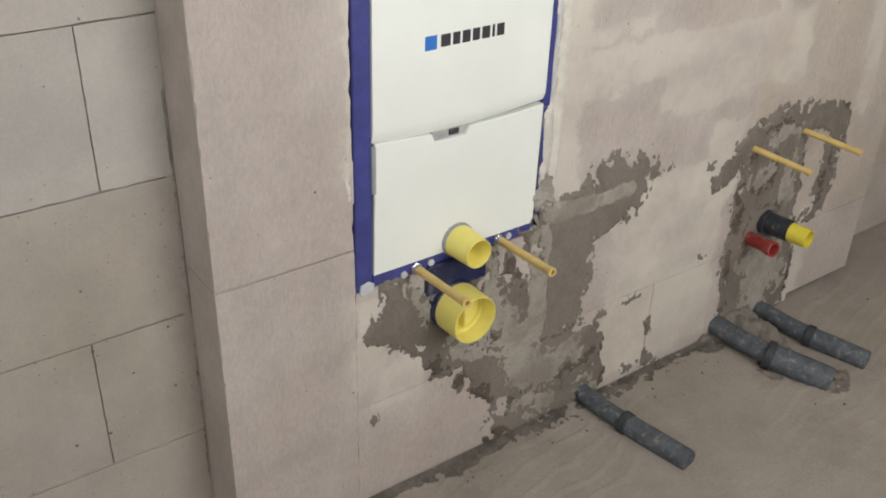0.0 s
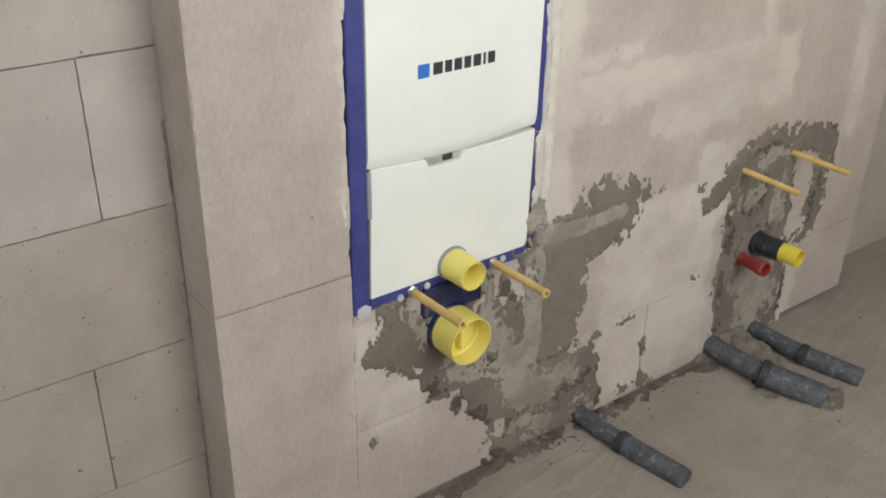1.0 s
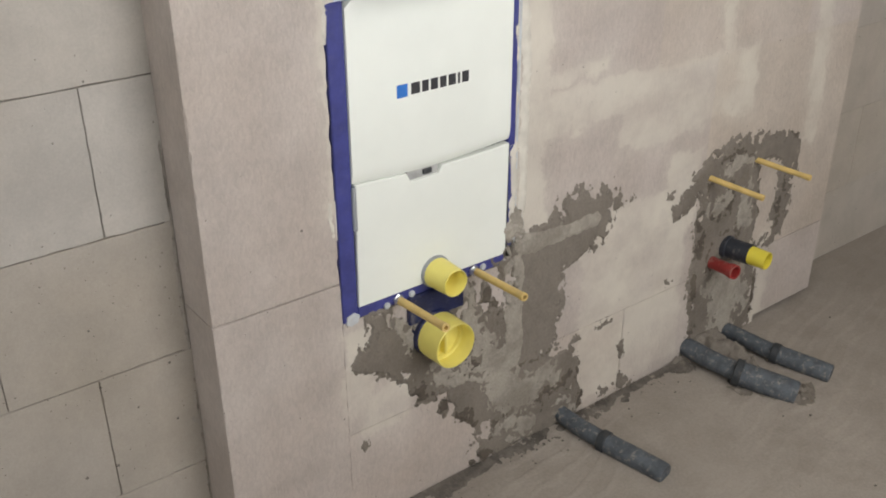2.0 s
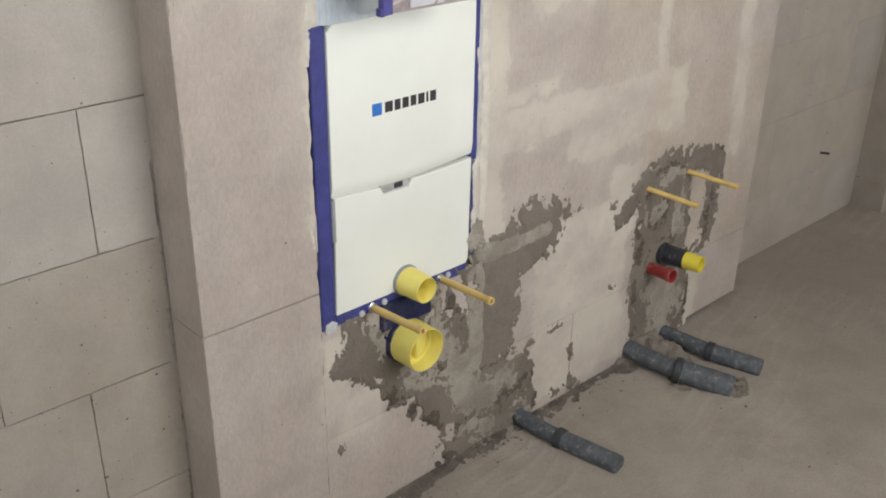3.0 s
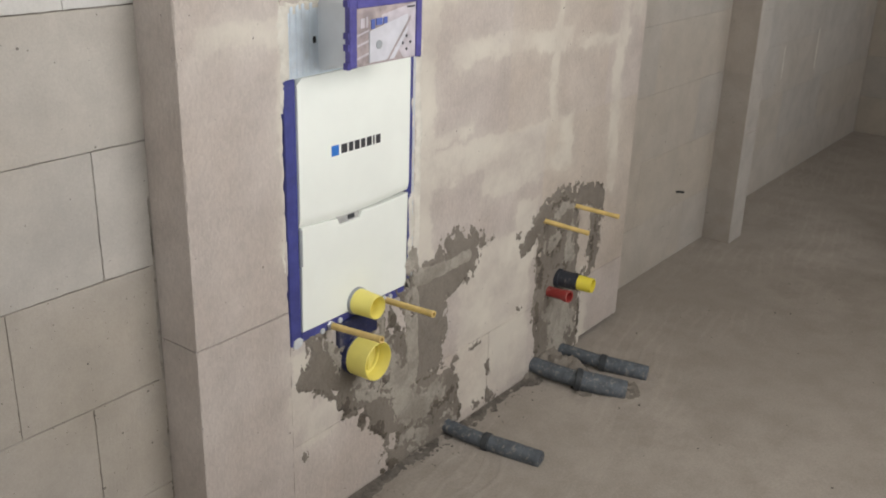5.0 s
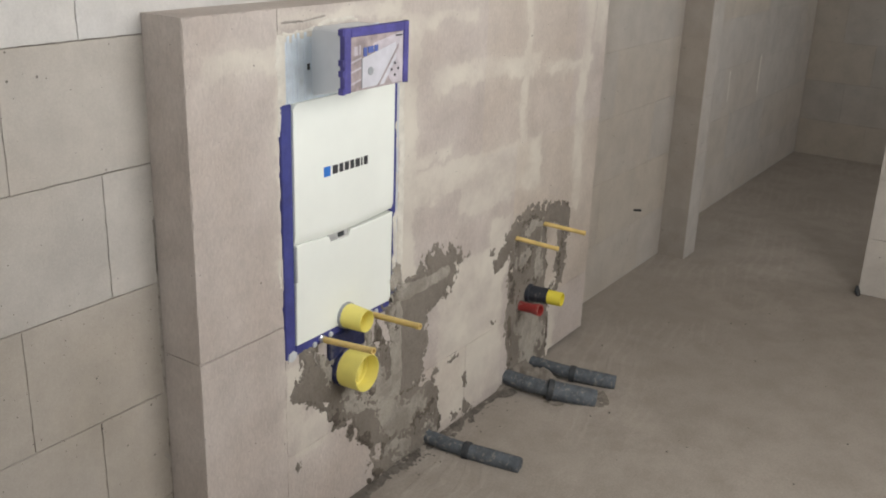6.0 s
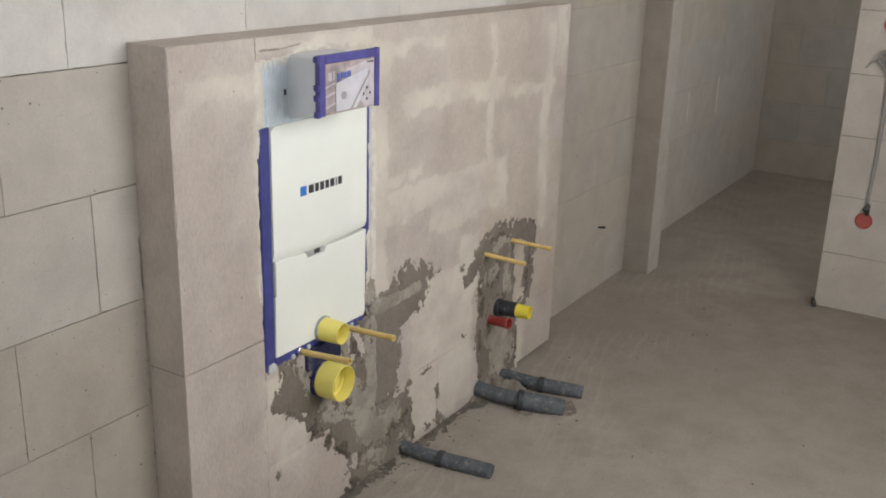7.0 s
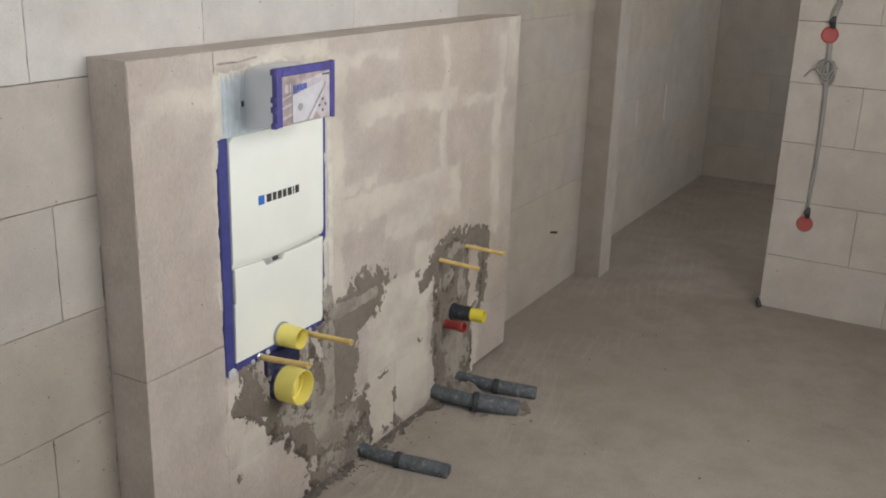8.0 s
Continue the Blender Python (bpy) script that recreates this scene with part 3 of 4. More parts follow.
coat(BIDET_BED, [
    (1.380, 0.190, 1.390, 0.060, 0.060), (1.330, 0.200, 1.345, 0.120, 0.040), (1.300, 0.425, 1.330, 0.445, 0.032), (1.430, 0.440, 1.440, 0.360, 0.026), (1.460, 0.130, 1.470, 0.080, 0.018), (1.330, 0.520, 1.420, 0.528, 0.012),
], MAT_PALEMORTAR, "pale dried mortar dragged over the darker coat", 161)
coat(BIDET_BED, [
    (1.245, 0.230, 1.262, 0.060, 0.010), (1.255, 0.410, 1.250, 0.300, 0.012), (1.355, 0.470, 1.362, 0.400, 0.008), (1.475, 0.400, 1.490, 0.270, 0.007), (1.570, 0.440, 1.575, 0.300, 0.007), (1.300, 0.395, 1.345, 0.385, 0.006),
    (1.310, 0.545, 1.420, 0.540, 0.005), (1.440, 0.500, 1.444, 0.480, 0.007), (1.262, 0.505, 1.268, 0.480, 0.007), (1.585, 0.548, 1.605, 0.530, 0.010), (1.515, 0.150, 1.525, 0.040, 0.006), (1.39, 0.030, 1.42, 0.040, 0.014),
    *[(1.345 + 0.062 * math.cos(a), 0.285 + 0.052 * math.sin(a), 1.345 + 0.062 * math.cos(a + 0.4), 0.285 + 0.052 * math.sin(a + 0.4), 0.006) for a in (0.3, 0.7, 1.1, 1.5, 1.9, 2.3, 2.7, 3.1, 3.5)],
], MAT_WET, "dark damp mortar in ragged streaks", 171, rough=0.014)
smear("plaster_smear", [(0.669, 0.56, 0.667, 1.09, 0.008), (0.644, 0.555, 0.645, 0.725, 0.006), (0.648, 0.70, 0.648, 0.735, 0.004), (0.646, 0.80, 0.647, 0.83, 0.003), (0.645, 0.90, 0.646, 0.96, 0.003)],
    0.625, 0.685, 0.52, 1.12, 0.0025, lambda a, b, c: (a, -c - 0.0012, b), MAT_SKIM, "cream plaster smeared along the cistern frame", thick=0.003, rough=0.007, seed=55, holes=0.0, category="plaster")
smear("plaster_smear", [(0.242, 1.02, 0.244, 1.20, 0.005), (0.242, 0.66, 0.243, 0.72, 0.002), (0.262, 1.213, 0.50, 1.220, 0.0035)],
    0.215, 0.56, 0.60, 1.245, 0.0025, lambda a, b, c: (a, -c - 0.0005, b), MAT_SKIM, "cream plaster filled in round the steel housing", thick=0.004, rough=0.008, seed=66, holes=0.0, category="plaster")
smear("wall_crack", [(0.256, 1.2275, 0.32, 1.2300, 0.0016), (0.325, 1.2310, 0.390, 1.2345, 0.0012)],
    0.24, 0.41, 1.21, 1.25, 0.0015, lambda a, b, c: (a, -c - 0.0004, b), MAT_JOINT, "thin dark crack under the top panel", thick=0.001, rough=0.002, seed=71, holes=0.0, category="crack")
smear("mortar_smear", [(0.632, 0.533, 0.646, 0.545, 0.012), (0.651, 0.515, 0.655, 0.585, 0.011), (0.612, 0.548, 0.632, 0.552, 0.005)],
    0.58, 0.70, 0.48, 0.63, 0.0025, lambda a, b, c: (a, -0.0058 - c, b), MAT_PALEMORTAR, "pale mortar smeared over the corner of the cistern cover", thick=0.004, rough=0.009, seed=58, holes=0.2)
smear("floor_mortar", [
    (0.10, -0.003, 0.55, -0.005, 0.014), (0.50, -0.006, 0.90, -0.012, 0.020), (0.90, -0.005, 1.20, -0.005, 0.011), (0.96, -0.012, 1.0, -0.016, 0.016),
    (1.20, -0.012, 1.27, -0.03, 0.018), (1.30, -0.16, 1.36, -0.22, 0.026), (0.875, -0.020, 0.93, -0.018, 0.020),
], 0.05, 1.60, -0.36, -0.0005, 0.004, on_floor, MAT_CRUMBS, "dark mortar droppings along the foot of the wall", thick=0.0026, rough=0.013, seed=21)

smear("mortar_heap", [(1.290, -0.004, 1.370, -0.006, 0.050), (1.310, -0.02, 1.330, -0.120, 0.052), (1.350, -0.03, 1.362, -0.110, 0.036), (1.215, -0.004, 1.24, -0.004, 0.016)],
    1.15, 1.50, -0.20, -0.0005, 0.004, lambda a, b, c: (a, b, 0.002 + c * 2.2), MAT_MORTAR, "lump of grey mortar packed between the pipe stubs", thick=0.030, rough=0.016, seed=33)
smear("mortar_spill", [(1.345, -0.285, 1.372, -0.298, 0.016), (1.295, -0.215, 1.31, -0.235, 0.010), (1.385, -0.275, 1.40, -0.28, 0.012), (1.24, -0.165, 1.25, -0.18, 0.010)],
    1.24, 1.46, -0.38, -0.15, 0.004, lambda a, b, c: (a, b, 0.001 + c * 1.2), MAT_MORTAR, "cement spilled round the sunken pipe end", thick=0.010, rough=0.012, seed=37)

# ---- the concealed cistern and its pipe ends ----
cistern = root("concealed_cistern", (0.455, 0.0, 0.484), "built-in toilet cistern with white covers in a blue frame", "cistern")
part("shell", box(0.262, 0.652, 0.030, 0.094, 0.478, 1.205, 0.004), MAT_DARK, cistern, "dark inside of the cistern frame")
part("rail", box(0.2470, 0.2790, -0.003, 0.040, 0.482, 1.062, 0.002), MAT_BLUE, cistern, "blue plastic rail")
part("rail", box(0.6320, 0.6500, -0.002, 0.040, 0.735, 1.095, 0.002), MAT_BLUE, cistern, "blue plastic rail")
part("rail", box(0.6340, 0.6480, -0.001, 0.040, 0.520, 0.735, 0.002), MAT_SMEARED, cistern, "rail smeared with plaster")
part("rail", box(0.2790, 0.6280, -0.003, 0.030, 0.484, 0.508, 0.002), MAT_BLUE, cistern, "blue plastic bottom rail")
part("bracket", box(0.388, 0.520, -0.011, 0.020, 0.428, 0.490, 0.003), MAT_NAVY, cistern, "navy pipe bracket")
part("plaster_edge", box(0.6515, 0.6590, -0.0015, 0.030, 0.500, 1.080, 0.002), MAT_PALECAP, cistern, "whitish plaster line along the frame")


sag = lambda x: 0.7465 - 0.0075 * math.sin(math.pi * (x - 0.279) / 0.352) + 0.004 * (0.63 - x) / 0.35
xs = [0.2785 + 0.3525 * k / 24 for k in range(25)]


def rolled_cover(bottom, top, depth=0.0065, reach=0.026):
    """A thin sheet whose lower edge rolls inwards; bottom and top give its rim over x."""
    bm = bmesh.new()
    steps = (0.0, 0.05, 0.12, 0.25, 0.45, 0.7, 1.0)
    front, back = [], []
    for x in xs:
        z0, z1 = bottom(x), top(x)
        zs = [z0 + reach * t for t in steps] + [z1 - 0.004, z1]
        ys = [-0.0078 + depth * (1 - t) ** 2.2 for t in steps] + [-0.0078, -0.0062]
        front.append([bm.verts.new((x, y, z)) for y, z in zip(ys, zs)])
        back.append([bm.verts.new((x, 0.010, z)) for z in zs])
    n, m = len(front), len(front[0])
    for i in range(n - 1):
        for j in range(m - 1):
            bm.faces.new((front[i][j], front[i + 1][j], front[i + 1][j + 1], front[i][j + 1]))
            bm.faces.new((back[i][j + 1], back[i + 1][j + 1], back[i + 1][j], back[i][j]))
        bm.faces.new((front[i + 1][0], front[i][0], back[i][0], back[i + 1][0]))
        bm.faces.new((front[i][m - 1], front[i + 1][m - 1], back[i + 1][m - 1], back[i][m - 1]))
    for j in range(m - 1):
        bm.faces.new((front[0][j], front[0][j + 1], back[0][j + 1], back[0][j]))
        bm.faces.new((front[n - 1][j + 1], front[n - 1][j], back[n - 1][j], back[n - 1][j + 1]))
    bmesh.ops.recalc_face_normals(bm, faces=bm.faces[:])
    return smooth(bm, 30)


lip = lambda x: sag(x) + 0.0006 + 0.0044 * min(1, max(0, (x - 0.42) / 0.18))
crown = lambda x: 1.062 + 0.004 * (x - 0.2785) / 0.3525 - 0.012 * max(0, 1 - (x - 0.2785) / 0.014) ** 2
cover = part("upper_cover", rolled_cover(lip, crown), MAT_WHITE, cistern, "white upper front cover")
lower_top = [(x, sag(x) - 0.0006 - 0.0016 * min(1, max(0, (x - 0.48) / 0.12))) for x in xs[::-1]]
slot = [p for p in lower_top if not 0.392 < p[0] < 0.470]
k = next(i for i, p in enumerate(slot) if p[0] <= 0.392)
slot[k:k] = [(0.470, sag(0.470) - 0.001), (0.462, sag(0.46) - 0.015), (0.400, sag(0.40) - 0.017), (0.392, sag(0.392) - 0.001)]
part("lower_cover", plate([(0.2800, 0.5085), (0.6220, 0.5085), (0.6280, 0.520)] + slot[:-1] + [(0.284, sag(0.284) - 0.002)], -0.0060, 0.010, 0.0015), MAT_WHITE, cistern, "white lower front cover")
part("gap", box(0.6288, 0.6332, -0.0042, 0.012, 0.522, 0.742), MAT_DARK, cistern, "dark slit beside the lower cover")
part("finger_slot", box(0.396, 0.466, 0.0005, 0.012, 0.7215, 0.748, 0.001), MAT_SLOT, cistern, "grey recess of the finger slot")
part("finger_catch", box(0.430, 0.450, -0.003, 0.001, 0.7300, 0.740, 0.001), MAT_COLLAR, cistern)
part("side_clip", box(0.2765, 0.2845, -0.0085, 0.0, 0.662, 0.746, 0.002), MAT_GREYPLASTIC, cistern, "grey side clip")
part("logo_square", box(0.3735, 0.3960, -0.0082, -0.0070, 0.8850, 0.9080), MAT_LOGOBLUE, cover, "bright blue square")
x = 0.4035
for w in (0.0185, 0.0140, 0.0155, 0.0140, 0.0160, 0.0050, 0.0150):
    x += w + 0.0046
    part("logo_bar", box(x - w - 0.0046, x - 0.0046, -0.0082, -0.0070, 0.8868, 0.9068), MAT_INK, cover)


def bolt_head(at, radius, material, parent, name="bolt"):
    return part(name, lathe(at, (0, -1, 0), [(0, 0.0), (0, radius), (0.003, radius), (0.0045, radius * 0.75), (0.0045, 0.0)], 12), material, parent)


for x, z in ((0.341, 0.4895), (0.398, 0.4955), (0.572, 0.4960)):
    bolt_head((x, -0.003, z), 0.0068, MAT_PALECAP, cistern)
part("corner_cap", plate([(0.252, 0.480), (0.262, 0.474), (0.277, 0.478), (0.281, 0.492), (0.270, 0.500), (0.254, 0.496)], -0.0055, 0.0, 0.001), MAT_PALECAP, cistern, "pale grey corner cap")

# steel housing over the covers, with the protective box for the flush plate
steel = part("steel_plate", box(0.262, 0.600, 0.002, 0.026, 1.060, 1.212, 0.002), MAT_STEEL, cistern, "galvanised steel sheet with folds")
for x in (0.272, 0.288, 0.303, 0.325):
    part("fold", box(x, x + 0.008, -0.001, 0.006, 1.064, 1.206, 0.002, 2), MAT_STEEL, steel)
part("hole", box(0.3330, 0.3425, 0.0005, 0.0030, 1.126, 1.139), MAT_DARK, steel)
part("plaster_collar", box(0.2475, 0.268, -0.001, 0.020, 1.064, 1.205, 0.004, 2), MAT_SKIM, cistern)
shell = box(0.350, 0.508, -0.118, 0.014, 1.097, 1.214)
for q in shell.verts:
    if q.co.y > 0 and q.co.z < 1.1:
        q.co.z = 1.066
bmesh.ops.bevel(shell, geom=shell.edges[:], offset=0.009, segments=3, affect="EDGES", profile=0.5)
housing = part("plate_box", smooth(shell, 25), MAT_BOX, cistern, "grey protective plastic box")
FX0, FX1, FZ0, FZ1, FY = 0.307, 0.524, 1.094, 1.225, -0.124
part("box_frame", box(FX0, FX0 + 0.021, FY, FY + 0.014, FZ0, FZ1, 0.0015), MAT_CARDBLUE, housing, "blue cardboard frame")
part("box_frame", box(FX1 - 0.017, FX1, FY, FY + 0.014, FZ0, FZ1, 0.0015), MAT_CARDBLUE, housing, "blue cardboard frame")
part("box_frame", box(FX0 + 0.021, FX1 - 0.017, FY, FY + 0.014, FZ1 - 0.019, FZ1 - 0.0005, 0.0015), MAT_CARDBLUE, housing, "blue cardboard frame")
for z in (1.092, 1.128, 1.150, 1.210):
    part("frame_tab", box(FX0 - 0.003, FX0 + 0.005, FY + 0.002, FY + 0.016, z, z + 0.013, 0.001), MAT_CARDBLUE, housing)
for z in (1.092, 1.214):
    part("frame_tab", box(FX1 - 0.006, FX1 + 0.002, FY + 0.002, FY + 0.014, z, z + 0.012, 0.001), MAT_NAVY, housing)
card = part("printed_card", box(FX0 + 0.021, FX1 - 0.017, FY + 0.004, FY + 0.012, FZ0 + 0.001, FZ1 - 0.019), MAT_PHOTO, housing, "glossy printed card in brown and lilac")
CY0, CY1 = FY + 0.0028, FY + 0.0042
part("print_panel", plate([(0.402, 1.188), (0.505, 1.205), (0.506, 1.205), (0.506, 1.097), (0.470, 1.097), (0.402, 1.180)], CY0 + 0.0009, CY1), MAT_LILAC, card, "pale lilac printed field")
part("print_panel", plate([(0.3665, 1.099), (0.440, 1.099), (0.482, 1.150), (0.482, 1.184), (0.3665, 1.160)], CY0 + 0.0004, CY1), MAT_CARD, card, "white printed field")
part("print_edge", plate([(0.3650, 1.099), (0.3672, 1.099), (0.3672, 1.160), (0.3650, 1.160)], CY0 + 0.0001, CY1), MAT_GREYPLASTIC, card)
for x, w, z0, z1 in ((0.371, 0.010, 1.164, 1.182), (0.385, 0.018, 1.170, 1.183), (0.407, 0.011, 1.171, 1.184)):
    part("print_bar", box(x, x + w, CY0 - 0.0006, CY1, z0, z1), MAT_TEXTBLUE, card)
for x, w, z1 in ((0.340, 0.012, 1.186), (0.356, 0.005, 1.188)):
    part("print_bar", box(x, x + w, CY0, CY1, 1.168, z1), MAT_LILAC, card)
for dx, dz in ((0, 0.013), (0, -0.013), (0.012, 0), (-0.012, 0)):
    part("print_mark", lathe((0.478 + dx, CY1, 1.127 + dz), (0, -1, 0), [(0, 0.0), (0, 0.0034), (CY1 - CY0 + 0.0006, 0.0034), (CY1 - CY0 + 0.0006, 0.0)], 4), MAT_INK, card)
part("print_mark", box(0.480, 0.502, CY0 - 0.0006, CY1, 1.196, 1.199), MAT_INK, card)
part("print_mark", lathe((0.394, CY1, 1.132), (0, -1, 0), [(0, 0.0), (0, 0.009), (CY1 - CY0 + 0.0006, 0.009), (CY1 - CY0 + 0.0006, 0.0)], 12), MAT_GREYPLASTIC, card)
for z in (1.112, 1.136, 1.156):
    part("print_stripe", plate([(0.330, z - 0.004), (0.3645, z + 0.004), (0.3645, z + 0.008), (0.330, z)], CY0 + 0.0006, CY1), MAT_LILAC, card)
part("print_stripe", plate([(0.418, 1.099), (0.424, 1.099), (0.490, 1.172), (0.490, 1.180)], CY0, CY1), MAT_PHOTO, card)

# flush pipe with its yellow plug
part("flush_sleeve", lathe((0.452, 0.020, 0.527), (0, -1, 0), [(0, 0.0), (0, 0.033), (0.030, 0.033), (0.033, 0.031), (0.033, 0.0)]), MAT_GREYPLASTIC, cistern, "grey flush pipe sleeve")
part("flush_plug", lathe((0.452, -0.012, 0.527), (0.02, -1, 0.0), [(0, 0.0), (0, 0.0305), (0.030, 0.0290), (0.057, 0.0272), (0.0575, 0.0262), (0.056, 0.0252), (0.012, 0.0255), (0.010, 0.0)]), MAT_YELLOW, cistern, "yellow open protective plug")
# drain bend with its yellow plug
part("drain_sleeve", lathe((0.446, 0.025, 0.395), (0, -1, 0), [(0, 0.0), (0, 0.050), (0.044, 0.050), (0.047, 0.047), (0.047, 0.0)]), MAT_NAVY, cistern, "dark drain pipe sleeve")
drain = part("drain_plug", lathe((0.446, -0.020, 0.395), (0.03, -1, 0.0), [(0, 0.0), (0, 0.0480), (0.030, 0.0475), (0.056, 0.0468), (0.057, 0.0452), (0.055, 0.0440), (0.024, 0.0440), (0.0225, 0.0400), (0.016, 0.0380), (0.015, 0.0)], 40), MAT_YELLOW, cistern, "large yellow drain plug")
part("plug_grip", box(0.440, 0.448, -0.052, -0.034, 0.365, 0.425, 0.003, 2), MAT_YELLOW, drain)


def fixing_rod(base, tip, radius, parent, nut=True):
    b, t = Vector(base), Vector(tip)
    way = t - b
    n = way.length
    rod = part("rod_sleeve", lathe(base, way, [(0.006, 0.0), (0.006, radius * 1.05), (n * 0.55, radius * 0.98), (n - 0.012, radius), (n - 0.010, radius * 1.10), (n, radius * 1.10), (n, radius * 0.62), (n - 0.014, radius * 0.60), (n - 0.014, 0.0)], 18), MAT_SLEEVE, parent, "ochre plastic sleeve over a threaded rod")
    if nut:
        part("nut", lathe(b + way.normalized() * -0.004, way, [(0, 0.0), (0, 0.0115), (0.007, 0.0115), (0.008, 0.009), (0.014, 0.009), (0.014, 0.0)], 6), MAT_ZINC, rod, "zinc nut")
    return rod


fixing_rod((0.366, -0.005, 0.4945), (0.355, -0.167, 0.516), 0.0075, cistern)
fixing_rod((0.547, -0.006, 0.4970), (0.544, -0.160, 0.507), 0.0075, cistern)

# ---- the bidet connections ----
bidet = root("bidet_connection", (1.36, 0.0, 0.28), "mortared-in pipe ends and fixing rods for a bidet", "plumbing")
fixing_rod((1.268, 0.004, 0.5045), (1.300, -0.135, 0.489), 0.0068, bidet, nut=False)
fixing_rod((1.446, 0.004, 0.5060), (1.476, -0.138, 0.494), 0.0068, bidet, nut=False)
part("drain_pipe", lathe((1.368, 0.01, 0.290), (0.12, -1, 0.03), [(0, 0.0), (0, 0.030), (0.024, 0.030), (0.026, 0.026), (0.085, 0.026), (0.085, 0.0)]), MAT_BLACK, bidet, "black plastic drain pipe")
part("drain_plug", lathe((1.377, -0.070, 0.292), (0.12, -1, 0.0), [(0, 0.0), (0, 0.0235), (0.046, 0.0225), (0.050, 0.0225), (0.050, 0.0195), (0.02, 0.0190), (0.02, 0.0)]), MAT_LEMON, bidet, "lemon yellow plug")
part("water_plug", lathe((1.318, 0.01, 0.262), (-0.12, -1, 0.10), [(0, 0.0), (0, 0.016), (0.07, 0.0155), (0.084, 0.0185), (0.096, 0.0185), (0.096, 0.014), (0.075, 0.013), (0.075, 0.0)], 24), MAT_RED, bidet, "red plastic water connection plug")

# ---- pipes on the floor ----


def floor_pipe(path, collar, tail, label, rt, seed, group="floor pipes"):
    """An insulated pipe leaving the wall along the floor: body, dark collar and capped tail."""
    p = root("floor_pipe", path[0][:2] + (0.0,), label, "pipe", group)
    part("pipe", tube(path, 18, 0.03, seed), MAT_PIPE, p)
    c = Vector(collar)
    t = Vector(tail)
    w = (t - c).normalized()
    n = (t - c).length
    part("collar", lathe(c - w * 0.012, w, [(0, 0.0), (0, rt * 1.02), (0.002, rt * 1.10), (0.018, rt * 1.10), (0.020, rt), (0.020, 0.0)], 22), MAT_COLLAR, p, "dark pipe collar")
    part("end_sleeve", tube([(*(c + w * d), r) for d, r in ((0.004, rt * 0.96), (0.03, rt), (n * 0.5, rt * 1.01), (n - 0.02, rt), (n - 0.003, rt * 0.99), (n, rt * 0.92))], 20, 0.02, seed + 1), MAT_PIPE, p, "dusty grey end sleeve")
    return p


floor_pipe([(0.818, 0.010, 0.024, 0.0195), (0.818, -0.020, 0.022, 0.0200), (0.821, -0.070, 0.019, 0.0205), (0.832, -0.140, 0.016, 0.0200)], (0.831, -0.134, 0.016), (0.860, -0.288, 0.011), "dark grey insulated pipe stub lying on the floor", 0.0235, 1)
floor_pipe([(1.264, 0.004, 0.032, 0.024), (1.264, -0.030, 0.031, 0.025), (1.268, -0.090, 0.030, 0.025), (1.280, -0.166, 0.028, 0.025)], (1.278, -0.157, 0.028), (1.340, -0.285, 0.009), "grey insulated pipe stub with mortar on it", 0.0315, 5)
floor_pipe([(1.420, 0.004, 0.026, 0.020), (1.420, -0.030, 0.026, 0.021), (1.422, -0.090, 0.026, 0.0215), (1.432, -0.166, 0.024, 0.0215)], (1.430, -0.158, 0.024), (1.474, -0.290, 0.014), "dark grey insulated pipe stub on the floor", 0.0245, 9)

# ---- electrics on the partition wall ----
for y, z in ((-0.881, 0.400), (-0.869, 1.186)):
    s = root("socket_box", (EAST_X, y, z), "coral red round flush socket box in the block wall", "socket box", "socket boxes")
    part("rim", lathe((EAST_X + 0.010, y, z), (-1, 0, 0), [(0, 0.0), (0, 0.034), (0.014, 0.034), (0.016, 0.031), (0.012, 0.027), (0.011, 0.0)], 24), MAT_CORAL, s)
    part("cable_tuft", tube([(EAST_X - 0.004, y - 0.010, z + 0.030, 0.010), (EAST_X - 0.016, y - 0.004, z + 0.055, 0.014), (EAST_X - 0.012, y - 0.012, z + 0.075, 0.006)], 8, 0.25, 3), MAT_COLLAR, s, "dark cable end")
conduit = root("conduit", (EAST_X, -0.876, 0.45), "grey flexible cable conduit let into the block wall", "conduit")
part("tube", tube([(EAST_X - 0.006, -0.882 - 0.012 * math.sin(k / 10 * math.pi) + 0.008 * k / 10, 0.440 + (1.152 - 0.440) * k / 10, 0.0065 + 0.0038 * k / 10) for k in range(11)], 10, 0.05, 8), MAT_CONDUIT, conduit)
part("tube", tube([(EAST_X - 0.006, -0.872, 1.235, 0.010), (EAST_X - 0.012, -0.880, 1.285, 0.012), (EAST_X - 0.012, -0.893, 1.315, 0.010), (EAST_X - 0.008, -0.885, 1.330, 0.006)], 10, 0.1, 4), MAT_CONDUIT, conduit)
knot = root("cable_coil", (EAST_X, -0.876, 1.046), "small coil of grey cable hanging on the conduit", "cable")
for k in range(3):
    ring = [(EAST_X - 0.012 - 0.006 * k, -0.890 + 0.009 * k + (0.022 + 0.005 * k) * math.cos(a * math.pi / 8 + k), 1.036 + 0.012 * k + (0.050 - 0.010 * k) * math.sin(a * math.pi / 8 + k), 0.0042) for a in range(17)]
    part("cable", tube(ring, 8), MAT_CONDUIT, knot)
part("cable", tube([(EAST_X - 0.01, -0.845, 1.055, 0.005), (EAST_X - 0.008, -0.815, 1.040, 0.004), (EAST_X - 0.004, -0.795, 1.015, 0.003)], 8), MAT_CONDUIT, knot)

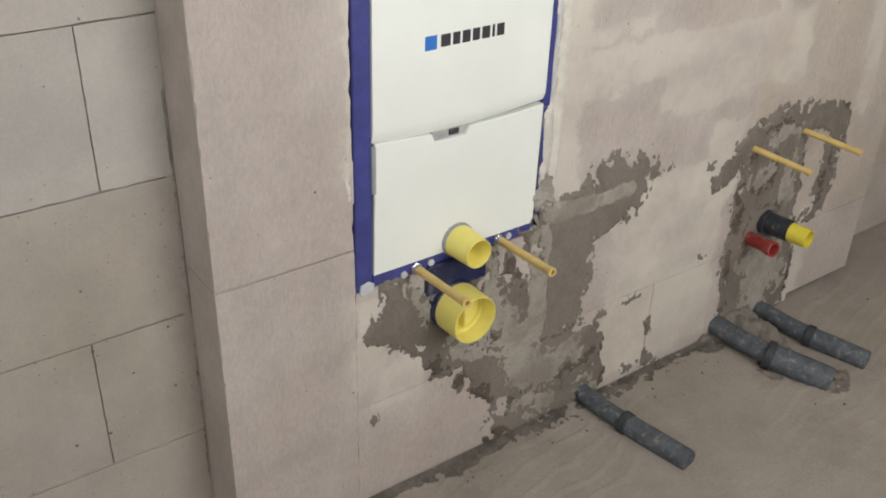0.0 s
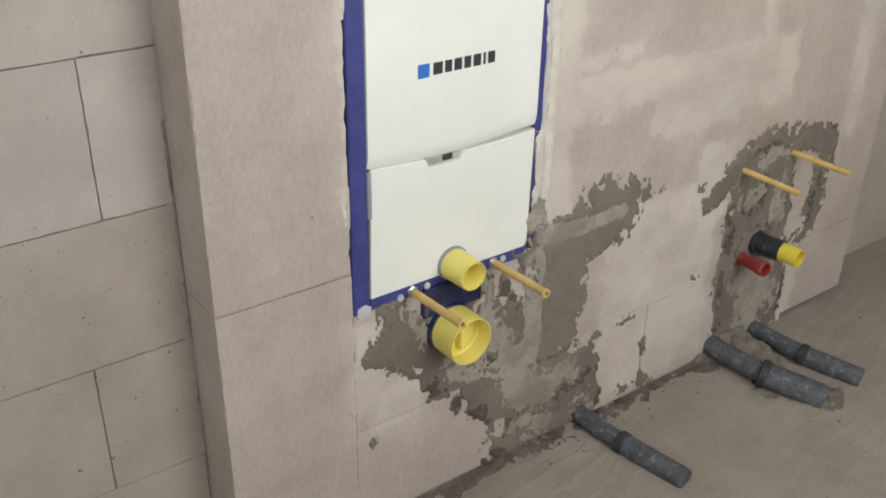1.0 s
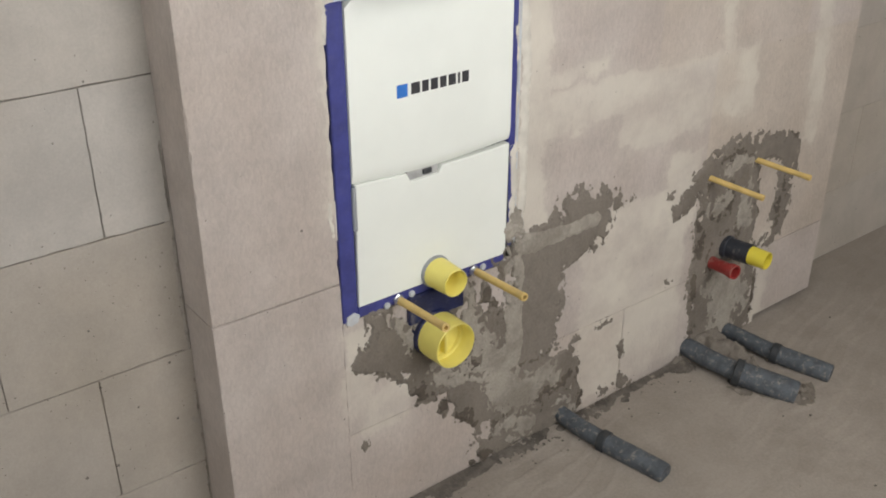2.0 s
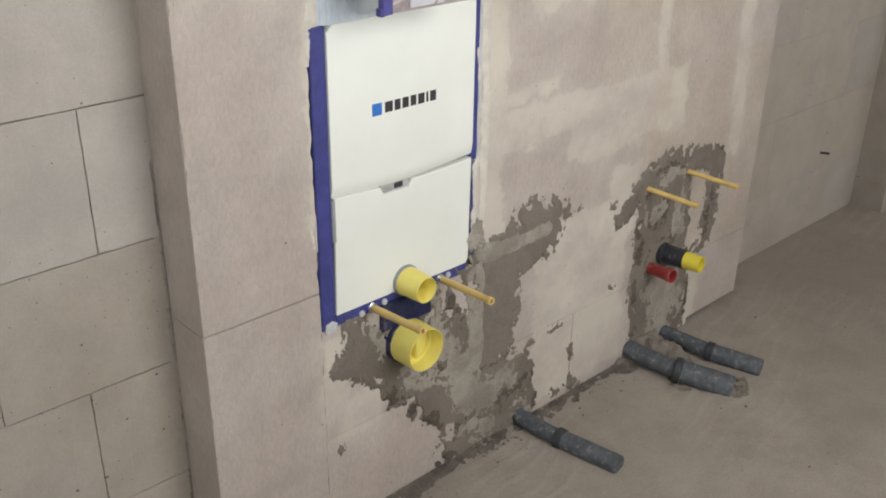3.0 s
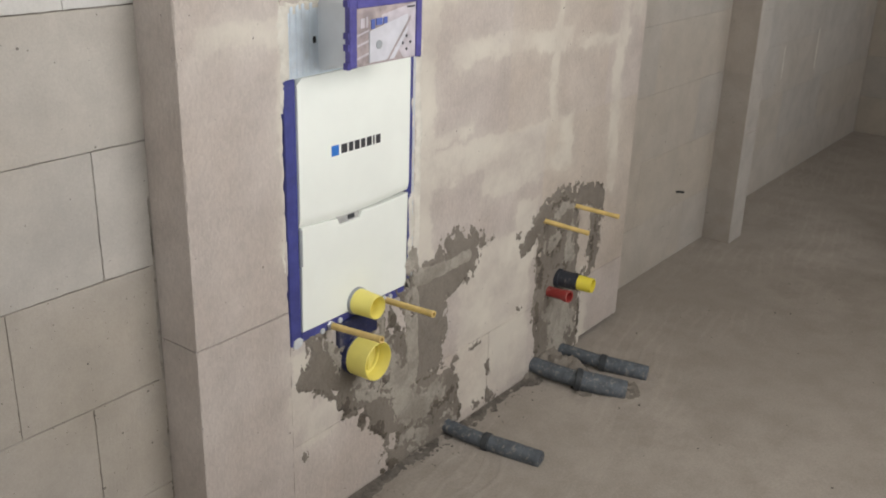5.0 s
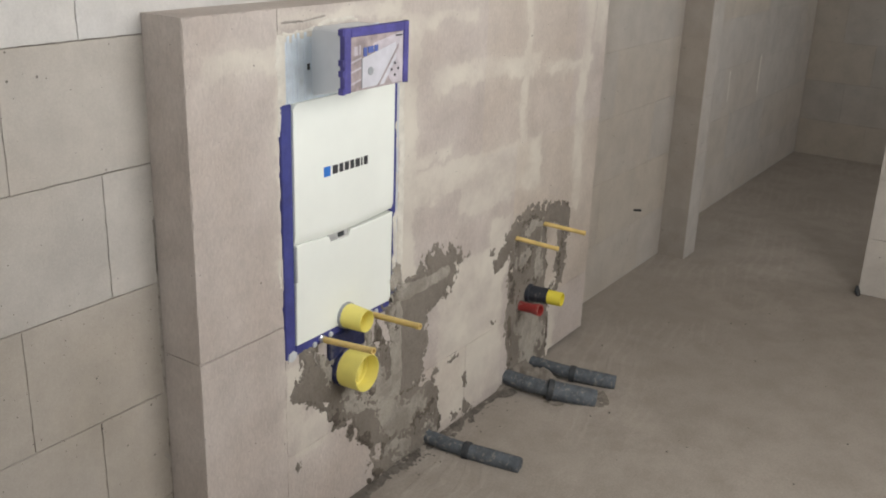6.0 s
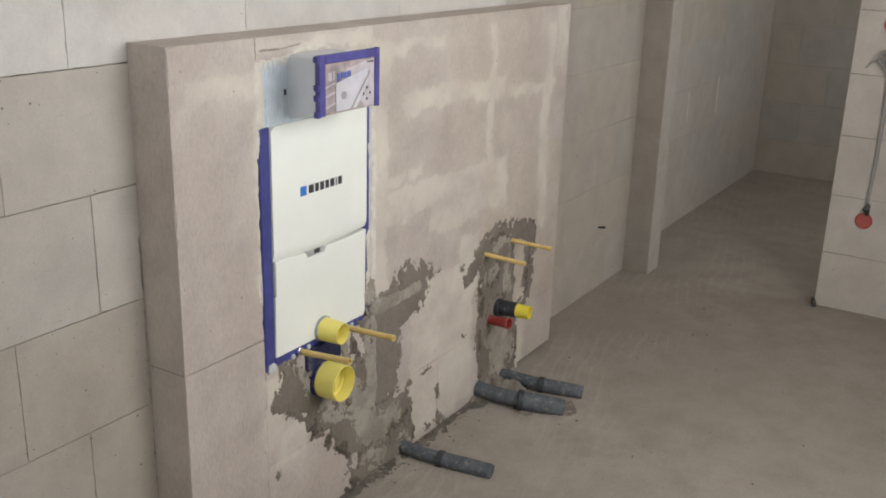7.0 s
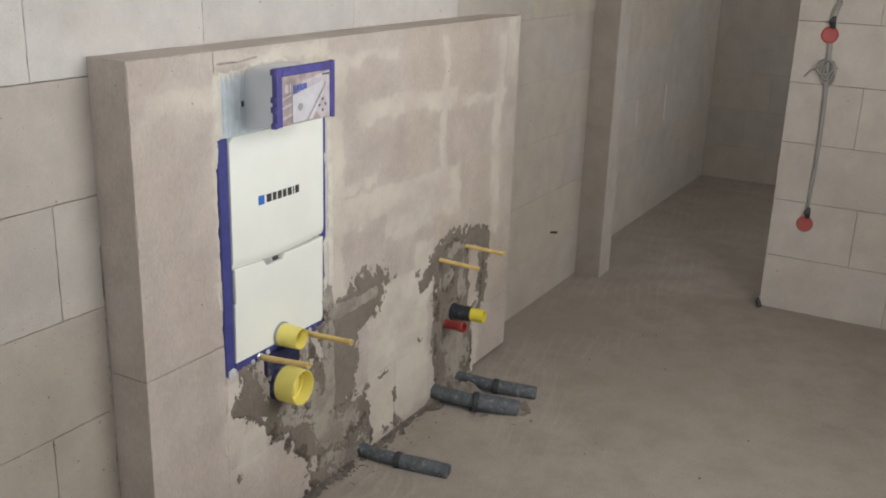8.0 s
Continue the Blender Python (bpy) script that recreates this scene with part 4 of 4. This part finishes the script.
# drips of plaster on the passage wall, and a smudge of mortar in the corner behind the half wall
smear("plaster_drip", [(4.215, 0.735, 4.225, 0.53, 0.006), (3.72, 0.70, 3.725, 0.55, 0.004), (3.45, 1.02, 3.46, 0.80, 0.004)],
    3.40, 4.30, 0.45, 1.10, 0.005, lambda a, b, c: (a, 0.1795 - c, b), MAT_SKIM, "pale plaster drips on the block wall", thick=0.003, rough=0.006, seed=91, holes=0.0, category="plaster")
smear("mortar_smudge", [(-0.012, 0.326, -0.003, 0.314, 0.004), (-0.002, 0.06, -0.002, 0.45, 0.0012), (-0.002, 0.45, -0.0015, 0.86, 0.0016)],
    -0.06, -0.0005, 0.0, 0.92, 0.002, lambda a, b, c: (a, NORTH_Y - 0.0012 - c, b), MAT_JOINT, "dark smudges of mortar in the wall corner", thick=0.004, rough=0.003, seed=92, holes=0.0)

crumbs = bmesh.new()
rng = random.Random(17)
for k in range(130):
    if k < 95:
        x, y, size = rng.uniform(0.15, 1.55), -0.012 - abs(rng.gauss(0, 0.045)), rng.uniform(0.0008, 0.0028)
    else:
        x, y, size = rng.uniform(0.4, 2.6), rng.uniform(-1.0, -0.1), rng.uniform(0.0010, 0.0035)
    lump = bmesh.new()
    bmesh.ops.create_icosphere(lump, subdivisions=1, radius=size)
    for q in lump.verts:
        q.co = Vector((x + q.co.x * rng.uniform(0.7, 1.5), y + q.co.y * rng.uniform(0.7, 1.5), 0.0012 + size * 0.4 + q.co.z * rng.uniform(0.5, 1.0)))
    join(crumbs, lump)
tagged(part("crumbs", crumbs, MAT_CRUMBS), "loose mortar crumbs scattered on the cement floor", "debris", kind="stuff")

# a dark scrap on the floor at the free end of the partition
scrap = bmesh.new()
bmesh.ops.create_icosphere(scrap, subdivisions=2, radius=1)
for q in scrap.verts:
    d = 1 + 0.35 * (noise.noise(q.co * 2.3))
    q.co = Vector((2.838 + q.co.x * 0.016 * d, -0.742 + q.co.y * 0.012 * d, 0.018 + q.co.z * 0.022 * d + 0.012 * q.co.y))
tagged(part("scrap", scrap, MAT_COLLAR), "small dark scrap lying at the wall's foot", "debris")
nail = root("nail", (2.46, NORTH_Y, 0.285), "short dark nail sticking out of the block wall", "nail")
part("shank", tube([(2.46, NORTH_Y + 0.004, 0.283, 0.004), (2.45, NORTH_Y - 0.035, 0.292, 0.005)], 8), MAT_COLLAR, nail)

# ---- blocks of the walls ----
block_wall(wall_north, "x", WEST, 0.338, NORTH_Y, -1, 0.0, MAT_BLOCK, joint=0.0019, low=MAT_OCHRESHADED, high=MAT_PALELIT)
block_wall(wall_north, "x", 0.338, 1.538, NORTH_Y, -1, -0.125, MAT_BLOCK, joint=0.0008, bevel=0.0006, high=MAT_PALELIT)
block_wall(wall_north, "x", 1.538, 2.795, NORTH_Y, -1, -0.125, MAT_BLOCK, joint=0.0008, bevel=0.0006)
block_wall(wall_stub, "x", 2.791, 2.92, -0.014, -1, 0.2, MAT_BLOCK, joint=0.0006, bevel=0.0006)
# the west face takes the darker blocks, which paint its shade
block_wall(wall_stub, "y", -0.010, NORTH_Y, 2.790, -1, 0.1, MAT_SHADEDBLOCK, joint=0.0006, bevel=0.0006)
block_wall(wall_passage, "x", 2.922, FAR_X, 0.18, -1, 0.35, MAT_BLOCK, joint=0.0006, bevel=0.0006)
block_wall(wall_far, "y", SOUTH, 0.178, FAR_X, -1, 0.10, MAT_BLOCK, joint=0.0010, bevel=0.0006)
block_wall(wall_east, "y", SOUTH, END_Y, EAST_X, -1, -0.914, MAT_PARTITION, lift=0.015)
